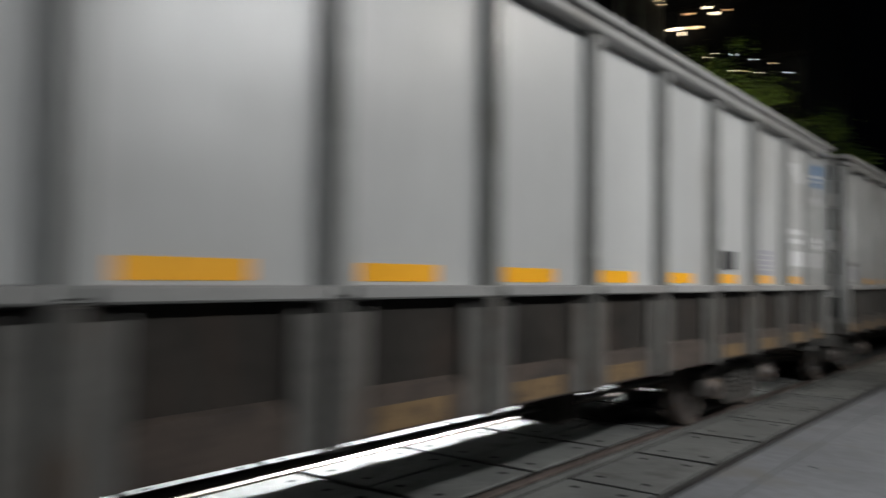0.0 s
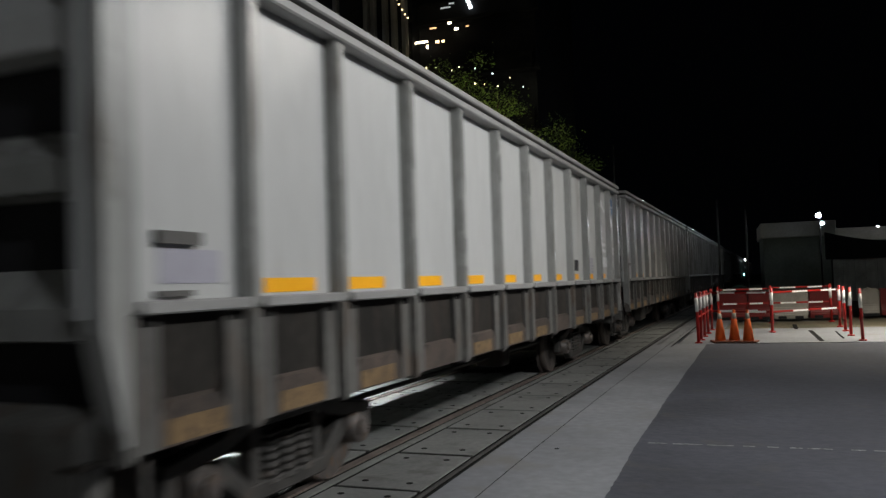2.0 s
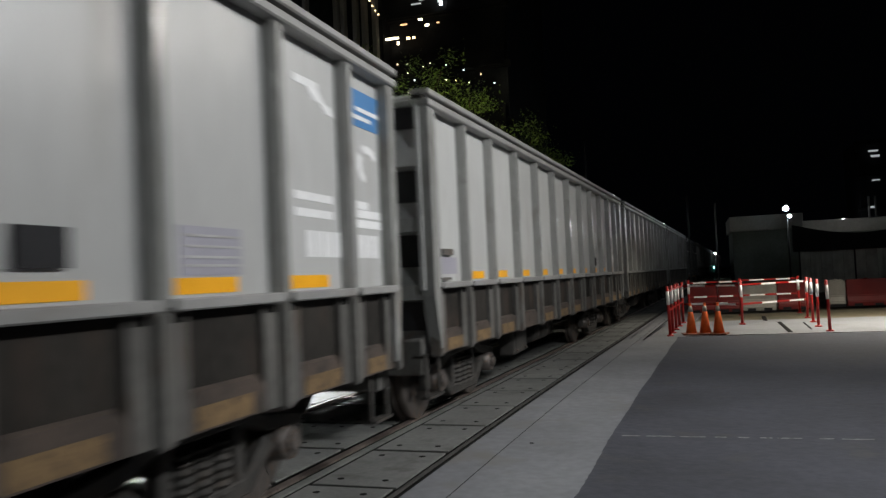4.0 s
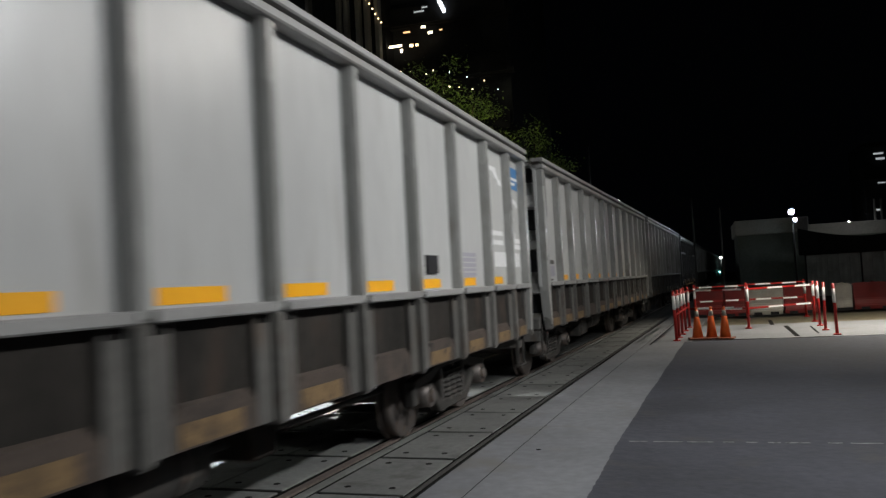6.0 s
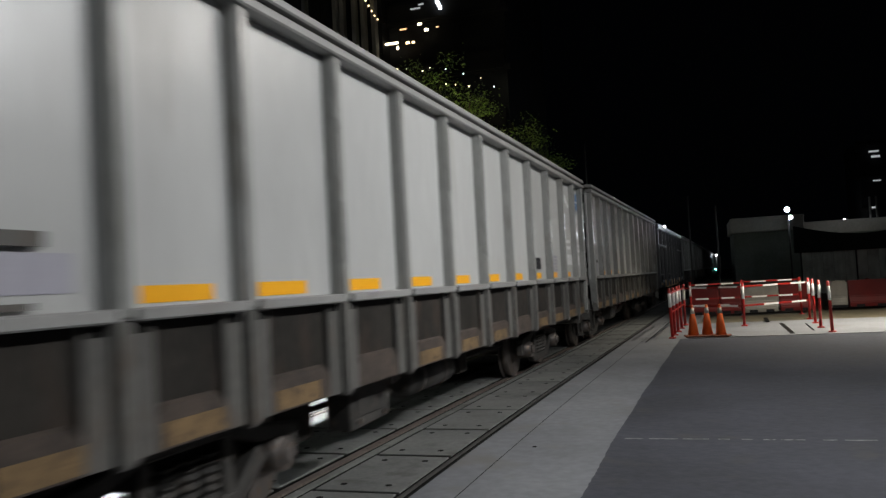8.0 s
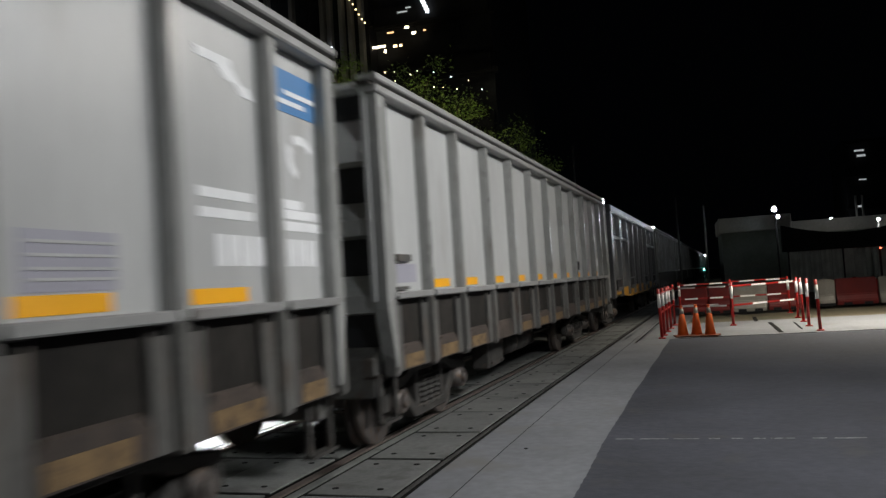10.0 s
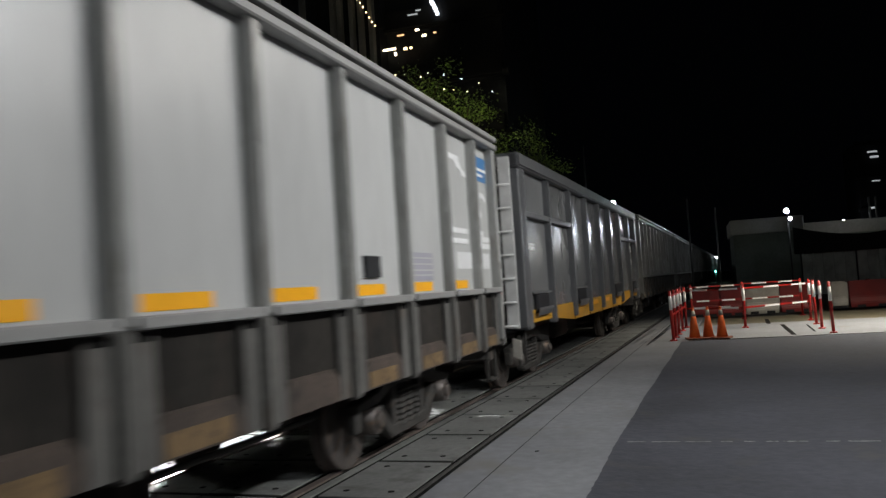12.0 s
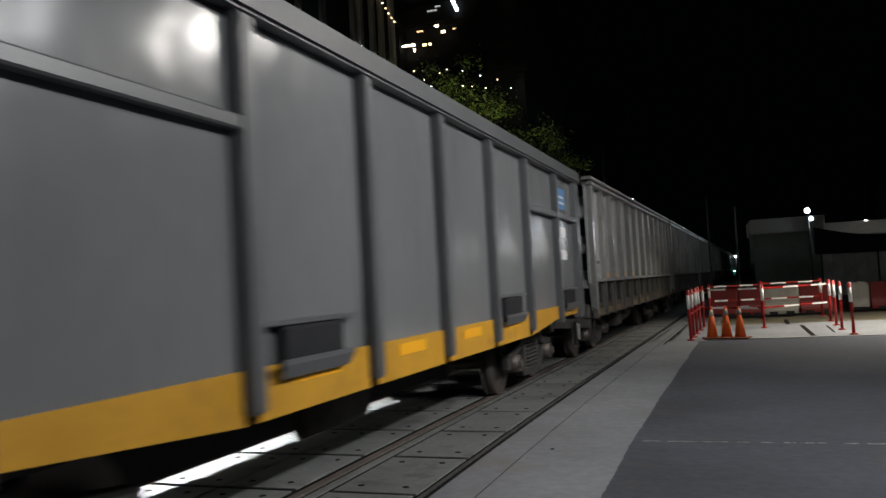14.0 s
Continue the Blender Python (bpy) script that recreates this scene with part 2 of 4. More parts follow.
def strip(offs, s0, s1, step, z0, z1):
    """A slab that follows the track between two offsets."""
    bm = bmesh.new()
    prev = None
    s = s0
    stops = []
    while s < s1 - 1e-6:
        stops.append(s)
        s += step
    stops.append(s1)
    for s in stops:
        m = along(s)
        cur = [bm.verts.new(m @ Vector(p)) for p in ((offs[0], 0, z0), (offs[1], 0, z0), (offs[1], 0, z1), (offs[0], 0, z1))]
        if prev:
            for i in range(4):
                bm.faces.new((prev[i], prev[(i + 1) % 4], cur[(i + 1) % 4], cur[i]))
        else:
            bm.faces.new(cur)
        prev = cur
    bm.faces.new(prev[::-1])
    bmesh.ops.recalc_face_normals(bm, faces=bm.faces)
    return bm


# ---- ground ----
bm = bmesh.new()
bmesh.ops.create_grid(bm, x_segments=8, y_segments=8, size=600)
solid("ground", bm, M_YARD, "dim trodden earth and gravel yard ground", "ground", "structure", Matrix.Translation((0, 0, -0.08)))

# concrete pavement between the track and the asphalt, then right across behind the barriers
solid("pavement", strip((1.612, 2.85), -8, 60, 1.0, -0.08, 0.0), M_CONCRETE, "pale worn concrete apron beside the track", "pavement", "structure")
bm = bmesh.new()
box(bm, (0, 0, -0.078), (30, 4.6, -0.004))
apron = solid("pavement_far", bm, M_CONCRETE, "pale concrete slab behind the barriers", "pavement", "structure", Matrix.Translation((-0.42, 18.25, 0)) @ Matrix.Rotation(radians(3.5), 4, "Z"))
# asphalt road: its far edge runs a little askew to the track
bm = bmesh.new()
edge = [along(s, 2.835 - 0.007 * s).translation for s in np.linspace(-8, 18.1, 420)]
rng = random.Random(4)
outline = [Vector((p.x + rng.uniform(-0.006, 0.006) + 0.007 * math.sin(p.y * 2.3), p.y, -0.07)) for p in edge]
outline += [Vector((30, 20.1, -0.07)), Vector((30, -30, -0.07)), Vector((-4, -30, -0.07))]
prism(bm, outline, (0, 0, 0.074))
solid("road", bm, M_ASPHALT, "dark worn asphalt road", "road", "structure")

# faded dashed line across the road
bm = bmesh.new()
rng = random.Random(7)
x = -0.72
while x < 7:
    w = rng.uniform(0.08, 0.34)
    box(bm, (x, -0.016, 0.0), (x + w, 0.016, 0.006))
    x += w + rng.uniform(0.03, 0.16)
solid("road_line", bm, M_LINE, "faded thin white line across the asphalt", "road marking", "structure", Matrix.Translation((0, 7.42, 0)))

# ---- the embedded track ----
trackbed = solid("trackbed", strip((-2.6, 1.612), -10, 60, 1.0, -0.079, -0.012), M_GAP, "dark dirt-filled bed between the track panels", "trackbed", "structure")
for off, nm in ((MID + 0.72, "rail_right"), (MID - 0.79, "rail_left")):
    rail = solid(nm, strip((off, off + 0.07), -10, 170, 1.0, -0.05, 0.004), M_RAIL, "worn shiny steel rail set in concrete", "rail", "structure")
solid("steel_edge", strip((1.535, 1.556), -8, 60, 1.0, -0.05, 0.006), M_STEEL_EDGE, "steel angle along the panel edge", "trim", "structure")
for a, b in ((0.69, 0.762), (-1.05, -0.985)):
    solid("rail_filler", strip((a, b), -8, 60, 1.0, -0.05, 0.001), M_PANEL, "worn concrete filler beside the rail", "trim", "structure")
# hand-tooled joint in the apron
solid("groove", strip((1.938, 1.944), -8, 45, 1.0, -0.02, 0.0015), M_GAP, "thin dark joint in the concrete", "groove", "structure")

JOINT0, JOINT = 5.46, 1.194


def panel_mesh(w):
    bm = bmesh.new()
    box(bm, (-w / 2, 0.034, -0.011), (w / 2, JOINT - 0.034, 0.003))
    bev(bm, 0.004)
    for x in (-w * 0.27, w * 0.27):
        for y in (0.2, JOINT - 0.2):
            tube(bm, (x, y, -0.004), (x, y, 0.0055), 0.028, seg=8, mi=1)
    return mesh_of("track_panel", bm, M_PANEL, M_GAP)


for lo, hi in ((0.815, 1.495), (-0.145, 0.505), (-0.835, -0.16), (-1.86, -1.075), (-2.58, -1.875)):
    me = panel_mesh(hi - lo)
    for i in range(-6, 30):
        s = JOINT0 + i * JOINT
        ob = part("track_panel", me, None, trackbed)
        ob.matrix_basis = along(s, (lo + hi) / 2, 0.0) @ pose(0, 0, random.uniform(-0.002, 0.003), 0, random.uniform(-0.2, 0.2), 0)

bm = bmesh.new()
tube(bm, (-1.47, 7.05, -0.01), (-1.47, 7.05, 0.002), 0.022, seg=9)
solid("drain_spot", bm, M_GAP, "small dark hole in the concrete apron", "hole", "structure")

# old grooves and cracks in the concrete by the barriers
for x0, y0, x1, y1, w in ((1.86, 18.7, 1.93, 22.0, 0.05), (2.36, 19.4, 2.46, 21.6, 0.022), (1.66, 22.6, 1.75, 24.5, 0.05)):
    bm = bmesh.new()
    d = Vector((x1 - x0, y1 - y0, 0)).normalized()
    s = Vector((d.y, -d.x, 0)) * w
    prism(bm, [Vector((x0, y0, -0.02)) - s, Vector((x0, y0, -0.02)) + s, Vector((x1, y1, -0.02)) + s, Vector((x1, y1, -0.02)) - s], (0, 0, 0.022))
    solid("groove", bm, M_GAP, "dark dirt-filled groove in the concrete", "groove", "structure")
solid("groove", strip((2.03, 2.065), 17.5, 25, 1.0, -0.02, 0.002), M_GAP, "dark dirt-filled groove in the concrete", "groove", "structure")


# ---- wagons ----
BAYS, BODY = 12, 12.23
# the two bays at each end are narrower than the eight between
RIBS = [0.234, 1.084, 1.984] + [1.984 + 1.055 * i for i in range(1, 9)] + [11.36, 12.13]
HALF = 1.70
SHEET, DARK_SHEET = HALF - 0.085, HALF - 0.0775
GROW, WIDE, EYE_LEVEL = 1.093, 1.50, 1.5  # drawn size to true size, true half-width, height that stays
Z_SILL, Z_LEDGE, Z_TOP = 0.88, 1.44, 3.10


def rib_mesh(w, d, z0, z1, name, material):
    """A hat-section post that stands proud of the side sheet, its outer face at x = 0."""
    bm = bmesh.new()
    prism(bm, [(-d, -w * 0.56, z0), (0, -w * 0.42, z0), (0, w * 0.42, z0), (-d, w * 0.56, z0)], (0, 0, z1 - z0))
    bev(bm, 0.014, 2)
    return mesh_of(name, bm, material)


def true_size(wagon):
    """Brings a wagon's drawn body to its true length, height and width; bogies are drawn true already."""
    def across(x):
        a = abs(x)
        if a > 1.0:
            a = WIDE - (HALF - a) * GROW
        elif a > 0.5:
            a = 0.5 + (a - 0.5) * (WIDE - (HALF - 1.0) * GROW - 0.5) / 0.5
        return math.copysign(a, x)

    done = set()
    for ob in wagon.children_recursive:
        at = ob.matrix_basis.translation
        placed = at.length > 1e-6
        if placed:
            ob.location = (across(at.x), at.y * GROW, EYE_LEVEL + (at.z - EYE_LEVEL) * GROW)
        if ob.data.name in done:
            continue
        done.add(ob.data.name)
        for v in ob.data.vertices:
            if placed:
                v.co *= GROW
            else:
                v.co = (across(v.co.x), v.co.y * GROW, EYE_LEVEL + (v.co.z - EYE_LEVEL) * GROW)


def bogie(wagon, y):
    """Three-piece bogie under a wagon, wheelbase 1.83 m."""
    bm = bmesh.new()
    box(bm, (-0.95, y - 0.22, 0.42), (0.95, y + 0.22, 0.62))
    bev(bm, 0.03)
    bg = part("bogie", bm, M_BOGIE, wagon, "grimy cast-steel bogie")
    for side in (1, -1):
        bm = bmesh.new()
        x = side * 0.98
        members = (
            [(-1.05, 0.50), (-1.05, 0.58), (-0.62, 0.64), (-0.36, 0.76), (0.36, 0.76), (0.62, 0.64), (1.05, 0.58), (1.05, 0.50), (0.62, 0.53), (0.36, 0.63), (-0.36, 0.63), (-0.62, 0.53)],
            [(-0.70, 0.42), (-0.40, 0.18), (0.40, 0.18), (0.70, 0.42), (0.62, 0.52), (0.36, 0.29), (-0.36, 0.29), (-0.62, 0.52)],
            [(-0.37, 0.28), (-0.28, 0.28), (-0.28, 0.66), (-0.37, 0.66)],
            [(0.28, 0.28), (0.37, 0.28), (0.37, 0.66), (0.28, 0.66)],
            [(-1.06, 0.34), (-0.95, 0.34), (-0.95, 0.52), (-1.06, 0.52)],
            [(0.95, 0.34), (1.06, 0.34), (1.06, 0.52), (0.95, 0.52)],
        )
        for k, outline in enumerate(members):
            d = 0.06 - 0.004 * k
            prism(bm, [(x - d, y + 1.14 * a, z) for a, z in outline], (2 * d, 0, 0))
        bev(bm, 0.012)
        part("side_frame", bm, M_BOGIE, bg)
        for k in (-1, 1):
            bm = bmesh.new()
            tube(bm, (x - 0.09 * side, y + k * 0.915, 0.41), (x + 0.12 * side, y + k * 0.915, 0.41), 0.13, 0.11, 14)
            tube(bm, (x + 0.12 * side, y + k * 0.915, 0.41), (x + 0.15 * side, y + k * 0.915, 0.41), 0.07, 0.06, 10)
            part("axle_box", bm, M_WHEEL, bg, "dull worn axle-box cap")
        for k in (-0.19, 0, 0.19):
            bm = bmesh.new()
            prev = None
            for j in range(13):
                r, z = (0.085 if j % 2 == 0 else 0.062), 0.26 + j * 0.026
                cur = [bm.verts.new((x + r * math.cos(q * 0.6283), y + k + r * math.sin(q * 0.6283), z)) for q in range(10)]
                for q in range(10 if prev else 0):
                    bm.faces.new((prev[q], prev[(q + 1) % 10], cur[(q + 1) % 10], cur[q]))
                prev = cur
            part("spring", bm, M_BOGIE, bg, "stout coil spring")
    for k in (-1, 1):
        bm = bmesh.new()
        tube(bm, (-0.95, 0, 0), (0.95, 0, 0), 0.07, seg=10)
        for side in (1, -1):
            x = side * 0.755
            tube(bm, (x - 0.055, 0, 0), (x + 0.055, 0, 0), 0.405, 0.40, 28)
            tube(bm, (side * 0.69 - 0.012, 0, 0), (side * 0.69 + 0.012, 0, 0), 0.435, 0.435, 28)
            tube(bm, (x + 0.05 * side, 0, 0), (x + 0.075 * side, 0, 0), 0.20, 0.17, 18)
            for q in range(3):
                a = q * 2.094
                tube(bm, (x + 0.05 * side, 0.28 * math.cos(a), 0.28 * math.sin(a)), (x + 0.062 * side, 0.28 * math.cos(a), 0.28 * math.sin(a)), 0.035, seg=8)
        ws = part("wheelset", bm, M_WHEEL, bg, "worn steel wheelset")
        ws.matrix_basis = Matrix.Translation((0, y + k * 0.915, 0.41))
    return bg


def coupler(wagon, y, way):
    bm = bmesh.new()
    box(bm, (-0.09, min(y, y + way * 0.2), 0.66), (0.09, max(y, y + way * 0.2), 0.84))
    prism(bm, [(-0.15, y + way * 0.2, 0.62), (0.15, y + way * 0.2, 0.62), (0.12, y + way * 0.36, 0.62), (-0.12, y + way * 0.36, 0.62)], (0, 0, 0.26))
    bev(bm, 0.015)
    cp = part("coupler", bm, M_BOGIE, wagon, "heavy cast knuckle coupler")
    return cp


def decal(wagon, side, y0, y1, z0, z1, material, depth, name, label="", off=0.0, slant=0.0):
    bm = bmesh.new()
    x = side * depth
    prism(bm, [(x, y0, z0), (x, y1, z0), (x, y1 + slant, z1), (x, y0 + slant, z1)], (side * (0.004 + off), 0, 0))
    return part(name, bm, material, wagon, label)


def corner_step(wagon, side, y):
    """A bent flat-bar stirrup under a wagon's corner."""
    x = side * (HALF - 0.14)
    bm = bmesh.new()
    for k in (-0.15, 0.15):
        box(bm, (x - 0.012, y + k - 0.02, 0.50), (x + 0.012, y + k + 0.02, 0.86))
    box(bm, (x - 0.04, y - 0.17, 0.48), (x + 0.04, y + 0.17, 0.50))
    st = part("corner_step", bm, M_BOGIE, wagon, "dusty bent-bar corner step")
    return st


def light_wagon(gear):
    """Open-top ore gondola in pale grey: 12 ribbed bays a side, pocketed lower sheets."""
    w = thing("gondola_wagon", "pale grey ribbed open-top gondola wagon, dusty and painted darker below its ledge", "railway wagon", "wagons of the train")
    bm = bmesh.new()
    box(bm, (-1.36, 0.3, 0.86), (1.36, BODY - 0.3, 0.94))
    box(bm, (-0.3, 0.05, 0.70), (0.3, BODY - 0.05, 0.858))
    part("underframe", bm, M_BOGIE, w, "dark grimy underframe")
    for side in (1, -1):
        X = side * HALF
        bm = bmesh.new()
        a, b = side * (SHEET - 0.035), side * SHEET
        box(bm, (min(a, b), 0.06, Z_LEDGE - 0.04), (max(a, b), BODY - 0.06, Z_TOP - 0.06))
        part("side_sheet", bm, M_GREY, w, "smooth pale grey side sheet")
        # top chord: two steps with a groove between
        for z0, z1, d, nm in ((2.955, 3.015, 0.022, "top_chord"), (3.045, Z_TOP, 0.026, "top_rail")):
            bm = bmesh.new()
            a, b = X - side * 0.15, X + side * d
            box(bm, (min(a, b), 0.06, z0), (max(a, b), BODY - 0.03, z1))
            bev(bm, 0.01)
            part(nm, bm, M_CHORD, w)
        # groove between the chords, its shade given by the near-black colour
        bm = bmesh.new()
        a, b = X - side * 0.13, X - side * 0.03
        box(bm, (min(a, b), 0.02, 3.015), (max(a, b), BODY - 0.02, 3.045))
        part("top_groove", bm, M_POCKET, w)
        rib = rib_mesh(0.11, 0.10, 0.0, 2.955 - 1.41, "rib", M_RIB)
        # foot of the same rib, dusty and darkened for the shade below the ledge
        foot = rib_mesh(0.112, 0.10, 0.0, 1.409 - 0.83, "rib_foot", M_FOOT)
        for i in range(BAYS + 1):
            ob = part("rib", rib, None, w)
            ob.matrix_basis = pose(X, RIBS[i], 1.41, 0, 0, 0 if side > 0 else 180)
            ob = part("rib_foot", foot, None, w, "dust-coated lower rib, darkened for the shade below the ledge")
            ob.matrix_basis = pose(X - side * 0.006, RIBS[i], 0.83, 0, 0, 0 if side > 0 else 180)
        bm = bmesh.new()
        a, b = X - side * 0.11, X + side * 0.012
        for i in range(BAYS):
            y, bay = RIBS[i], RIBS[i + 1] - RIBS[i]
            bm = bmesh.new()
            box(bm, (min(a, b), y + 0.055, Z_LEDGE - 0.035), (max(a, b), y + bay - 0.055, Z_LEDGE + 0.02))
            bev(bm, 0.008)
            part("ledge", bm, M_CHORD, w)
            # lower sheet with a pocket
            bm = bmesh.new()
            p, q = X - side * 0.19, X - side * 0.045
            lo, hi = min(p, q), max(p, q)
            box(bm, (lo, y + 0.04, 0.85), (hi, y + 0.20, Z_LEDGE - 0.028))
            part("lower_plate", bm, M_LOW, w, "dusty streaked lower plate, darkened for the shade below the ledge")
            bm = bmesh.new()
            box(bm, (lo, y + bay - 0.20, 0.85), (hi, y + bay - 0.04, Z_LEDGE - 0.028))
            part("lower_plate", bm, M_LOW, w, "dusty streaked lower plate, darkened for the shade below the ledge")
            # pocket back: ore dust, plus the recess's shade put into its colour
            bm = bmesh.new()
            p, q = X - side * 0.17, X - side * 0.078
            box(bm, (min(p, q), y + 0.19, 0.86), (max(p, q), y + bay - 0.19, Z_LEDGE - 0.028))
            part("pocket", bm, M_POCKET, w, "ore-dusted pocket, coloured near black for the shade of its recess")
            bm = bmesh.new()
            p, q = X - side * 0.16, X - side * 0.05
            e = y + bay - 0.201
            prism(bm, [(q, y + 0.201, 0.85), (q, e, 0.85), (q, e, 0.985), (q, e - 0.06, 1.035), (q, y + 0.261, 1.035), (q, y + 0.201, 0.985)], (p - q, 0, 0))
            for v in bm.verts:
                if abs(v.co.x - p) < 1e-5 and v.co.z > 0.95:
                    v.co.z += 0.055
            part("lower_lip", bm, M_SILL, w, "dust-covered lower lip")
            # drain slots below the ledge beside each rib
            for c in (y + 0.125, y + bay - 0.125):
                bm = bmesh.new()
                p, q = X - side * 0.06, X - side * 0.0425
                box(bm, (min(p, q), c - 0.055, Z_LEDGE - 0.085), (max(p, q), c + 0.055, Z_LEDGE - 0.045))
                part("drain_slot", bm, M_GAP, w, "dark slot below the ledge")
            if 1 <= i <= 10:
                decal(w, side, y + 0.17, y + 0.68, Z_LEDGE + 0.035, Z_LEDGE + 0.11, M_YELLOW, SHEET, "reflector", "bright yellow reflective strip")
            if i not in (3, 7):
                decal(w, side, y + 0.25, y + 0.73, 0.86, 0.965, M_PATCH, HALF - 0.05, "old_reflector", "dirty yellow reflective patch")
        # thin side sill; its near-black colour stands for the shade under the body
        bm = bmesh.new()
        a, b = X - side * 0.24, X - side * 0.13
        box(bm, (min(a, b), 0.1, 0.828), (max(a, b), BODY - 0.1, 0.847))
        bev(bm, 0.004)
        part("side_sill", bm, M_POCKET, w, "thin side sill coloured near black for the shade under the body")
        # markings on the sheet
        D = SHEET
        yb = lambda i: RIBS[i] + (-0.07 if i == 11 else 0.0)
        decal(w, side, yb(11) + 0.2, yb(11) + 0.82, 2.58, 2.84, M_BLUE, D, "blue_sign", "blue sign with white stripes")
        for z, a0, b0 in ((2.63, 0.24, 0.60), (2.69, 0.34, 0.74)):
            decal(w, side, yb(11) + a0, yb(11) + b0, z, z + 0.03, M_WHITE, D + 0.004, "sign_stripe")
        for a0, b0, z in ((0.18, 0.5, 2.0), (0.18, 0.78, 1.94), (0.18, 0.78, 1.87)):
            decal(w, side, yb(11) + a0, yb(11) + b0, z, z + 0.055, M_WHITE, D, "stencil_bar")
        for k in range(9):
            t0 = 0.5 + k * 0.42
            cy, cz = yb(11) + 0.52, 2.32
            bm = bmesh.new()
            ring = [(cy + r * 1.3 * math.cos(t), cz + r * math.sin(t)) for r, t in ((0.09, t0), (0.145, t0), (0.145, t0 + 0.43), (0.09, t0 + 0.43))]
            prism(bm, [(side * D, u, v) for u, v in ring], (side * 0.004, 0, 0))
            if k != 4:
                part("stencil_ring_piece", bm, M_WHITE, w)
            else:
                bm.free()
        for a0, b0, z, h, sl in ((0.3, 0.62, 2.70, 0.05, 0.0), (0.55, 0.72, 2.63, 0.08, -0.10), (0.7, 0.85, 2.57, 0.06, -0.06)):
            decal(w, side, yb(10) + a0, yb(10) + b0, z, z + h, M_WHITE, D, "swoosh_piece", slant=sl)
        for a0, b0, z in ((0.26, 0.78, 2.0), (0.26, 0.78, 1.90)):
            decal(w, side, yb(10) + a0, yb(10) + b0, z, z + 0.05, M_WHITE, D, "stencil_bar")
        for i0, first in ((10, 0.40), (11, 0.18)):
            for k in range(4):
                decal(w, side, yb(i0) + first + k * 0.125, yb(i0) + first + k * 0.125 + 0.095, 1.66, 1.82, M_WHITE, D, "number_block")
        decal(w, side, yb(9) + 0.2, yb(9) + 0.72, 1.56, 1.79, M_SIGN, D, "data_plate", "lilac-grey data plate with faint lines")
        for z in (1.60, 1.64, 1.69, 1.74):
            decal(w, side, yb(9) + 0.24, yb(9) + 0.7, z, z + 0.012, M_GREY, D + 0.004, "data_line")
        decal(w, side, yb(8) + 0.32, yb(8) + 0.58, 1.595, 1.745, M_BLACK, D, "dark_plate", "black square plate", off=0.02)
        decal(w, side, yb(0) + 0.22, yb(0) + 0.5, 1.70, 1.755, M_LOW, D, "latch_plate", "small dull latch", off=0.03)
        decal(w, side, yb(0) + 0.25, yb(0) + 0.66, 1.53, 1.68, M_SIGN, D, "data_plate", "pale data plate with faint lines")
        decal(w, side, yb(0) + 0.22, yb(0) + 0.45, 1.475, 1.5, M_LOW, D, "latch_plate", "small dull latch", off=0.02)
    # end walls with horizontal stiffeners
    for y, way in ((0.09, -1), (BODY - 0.05, 1)):
        yy = y - way * 0.16
        bm = bmesh.new()
        box(bm, (-HALF + 0.1, min(yy, yy - way * 0.03), 0.9), (HALF - 0.1, max(yy, yy - way * 0.03), Z_TOP - 0.03))
        part("end_sheet", bm, M_BLACK, w, "near-black end sheet behind grey beams")
        for z0, z1 in ((3.0, Z_TOP), (2.44, 2.80), (1.88, 2.16), (1.30, 1.60)):
            bm = bmesh.new()
            ridge = z0 + 0.48 * (z1 - z0)
            prism(bm, [(-HALF + 0.08, yy, z0), (-HALF + 0.08, yy, z1), (-HALF + 0.08, yy + way * 0.14, ridge), (-HALF + 0.08, yy + way * 0.14, z0 + 0.02)], (2 * HALF - 0.16, 0, 0))
            # upper beams take the side sheet's grey, lower ones the darker rib grey
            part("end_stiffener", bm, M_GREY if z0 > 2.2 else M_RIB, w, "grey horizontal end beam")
        bm = bmesh.new()
        prism(bm, [(-HALF + 0.15, yy, 0.68), (-HALF + 0.15, yy, 1.06), (-HALF + 0.15, yy + way * 0.14, 0.98), (-HALF + 0.15, yy + way * 0.14, 0.68)], (2 * HALF - 0.3, 0, 0))
        bev(bm, 0.012)
        part("end_sill", bm, M_FOOT, w, "dusty grey end sill")
        for side in (1, -1):
            bm = bmesh.new()
            x0, x1 = side * (HALF - 0.12), side * HALF
            prism(bm, [(x1, y, 1.35), (x1, y, 2.95), (x1, y - way * 0.14, 2.95), (x1, y - way * 0.14, 0.9), (x1, y - way * 0.11, 0.9)], (x0 - x1, 0, 0))
            bev(bm, 0.006)
            part("corner_post", bm, M_RIB, w)
            corner_step(w, side, y - way * 0.2)
        coupler(w, y, way)
    # gear hung between the bogies
    if gear:
        bm = bmesh.new()
        prism(bm, [(1.20, 3.60, 0.859), (1.20, 4.30, 0.859), (1.20, 4.26, 0.50), (1.20, 3.62, 0.48)], (0.20, 0, 0))
        bev(bm, 0.015)
        case = part("gear_box", bm, M_BOGIE, w, "dusty grey gear box hung under the side sill")
        bm = bmesh.new()
        box(bm, (1.401, 3.68, 0.57), (1.412, 4.20, 0.80))
        bev(bm, 0.004)
        part("cover", bm, M_BOGIE, case)
        for cy, cz in ((3.72, 0.54), (4.16, 0.54)):
            bm = bmesh.new()
            tube(bm, (1.40, cy, cz), (1.425, cy, cz), 0.018, seg=8)
            part("bolt", bm, M_WHEEL, case)
        bm = bmesh.new()
        box(bm, (0.55, 3.12, 0.44), (1.10, 3.60, 0.859))
        bev(bm, 0.02)
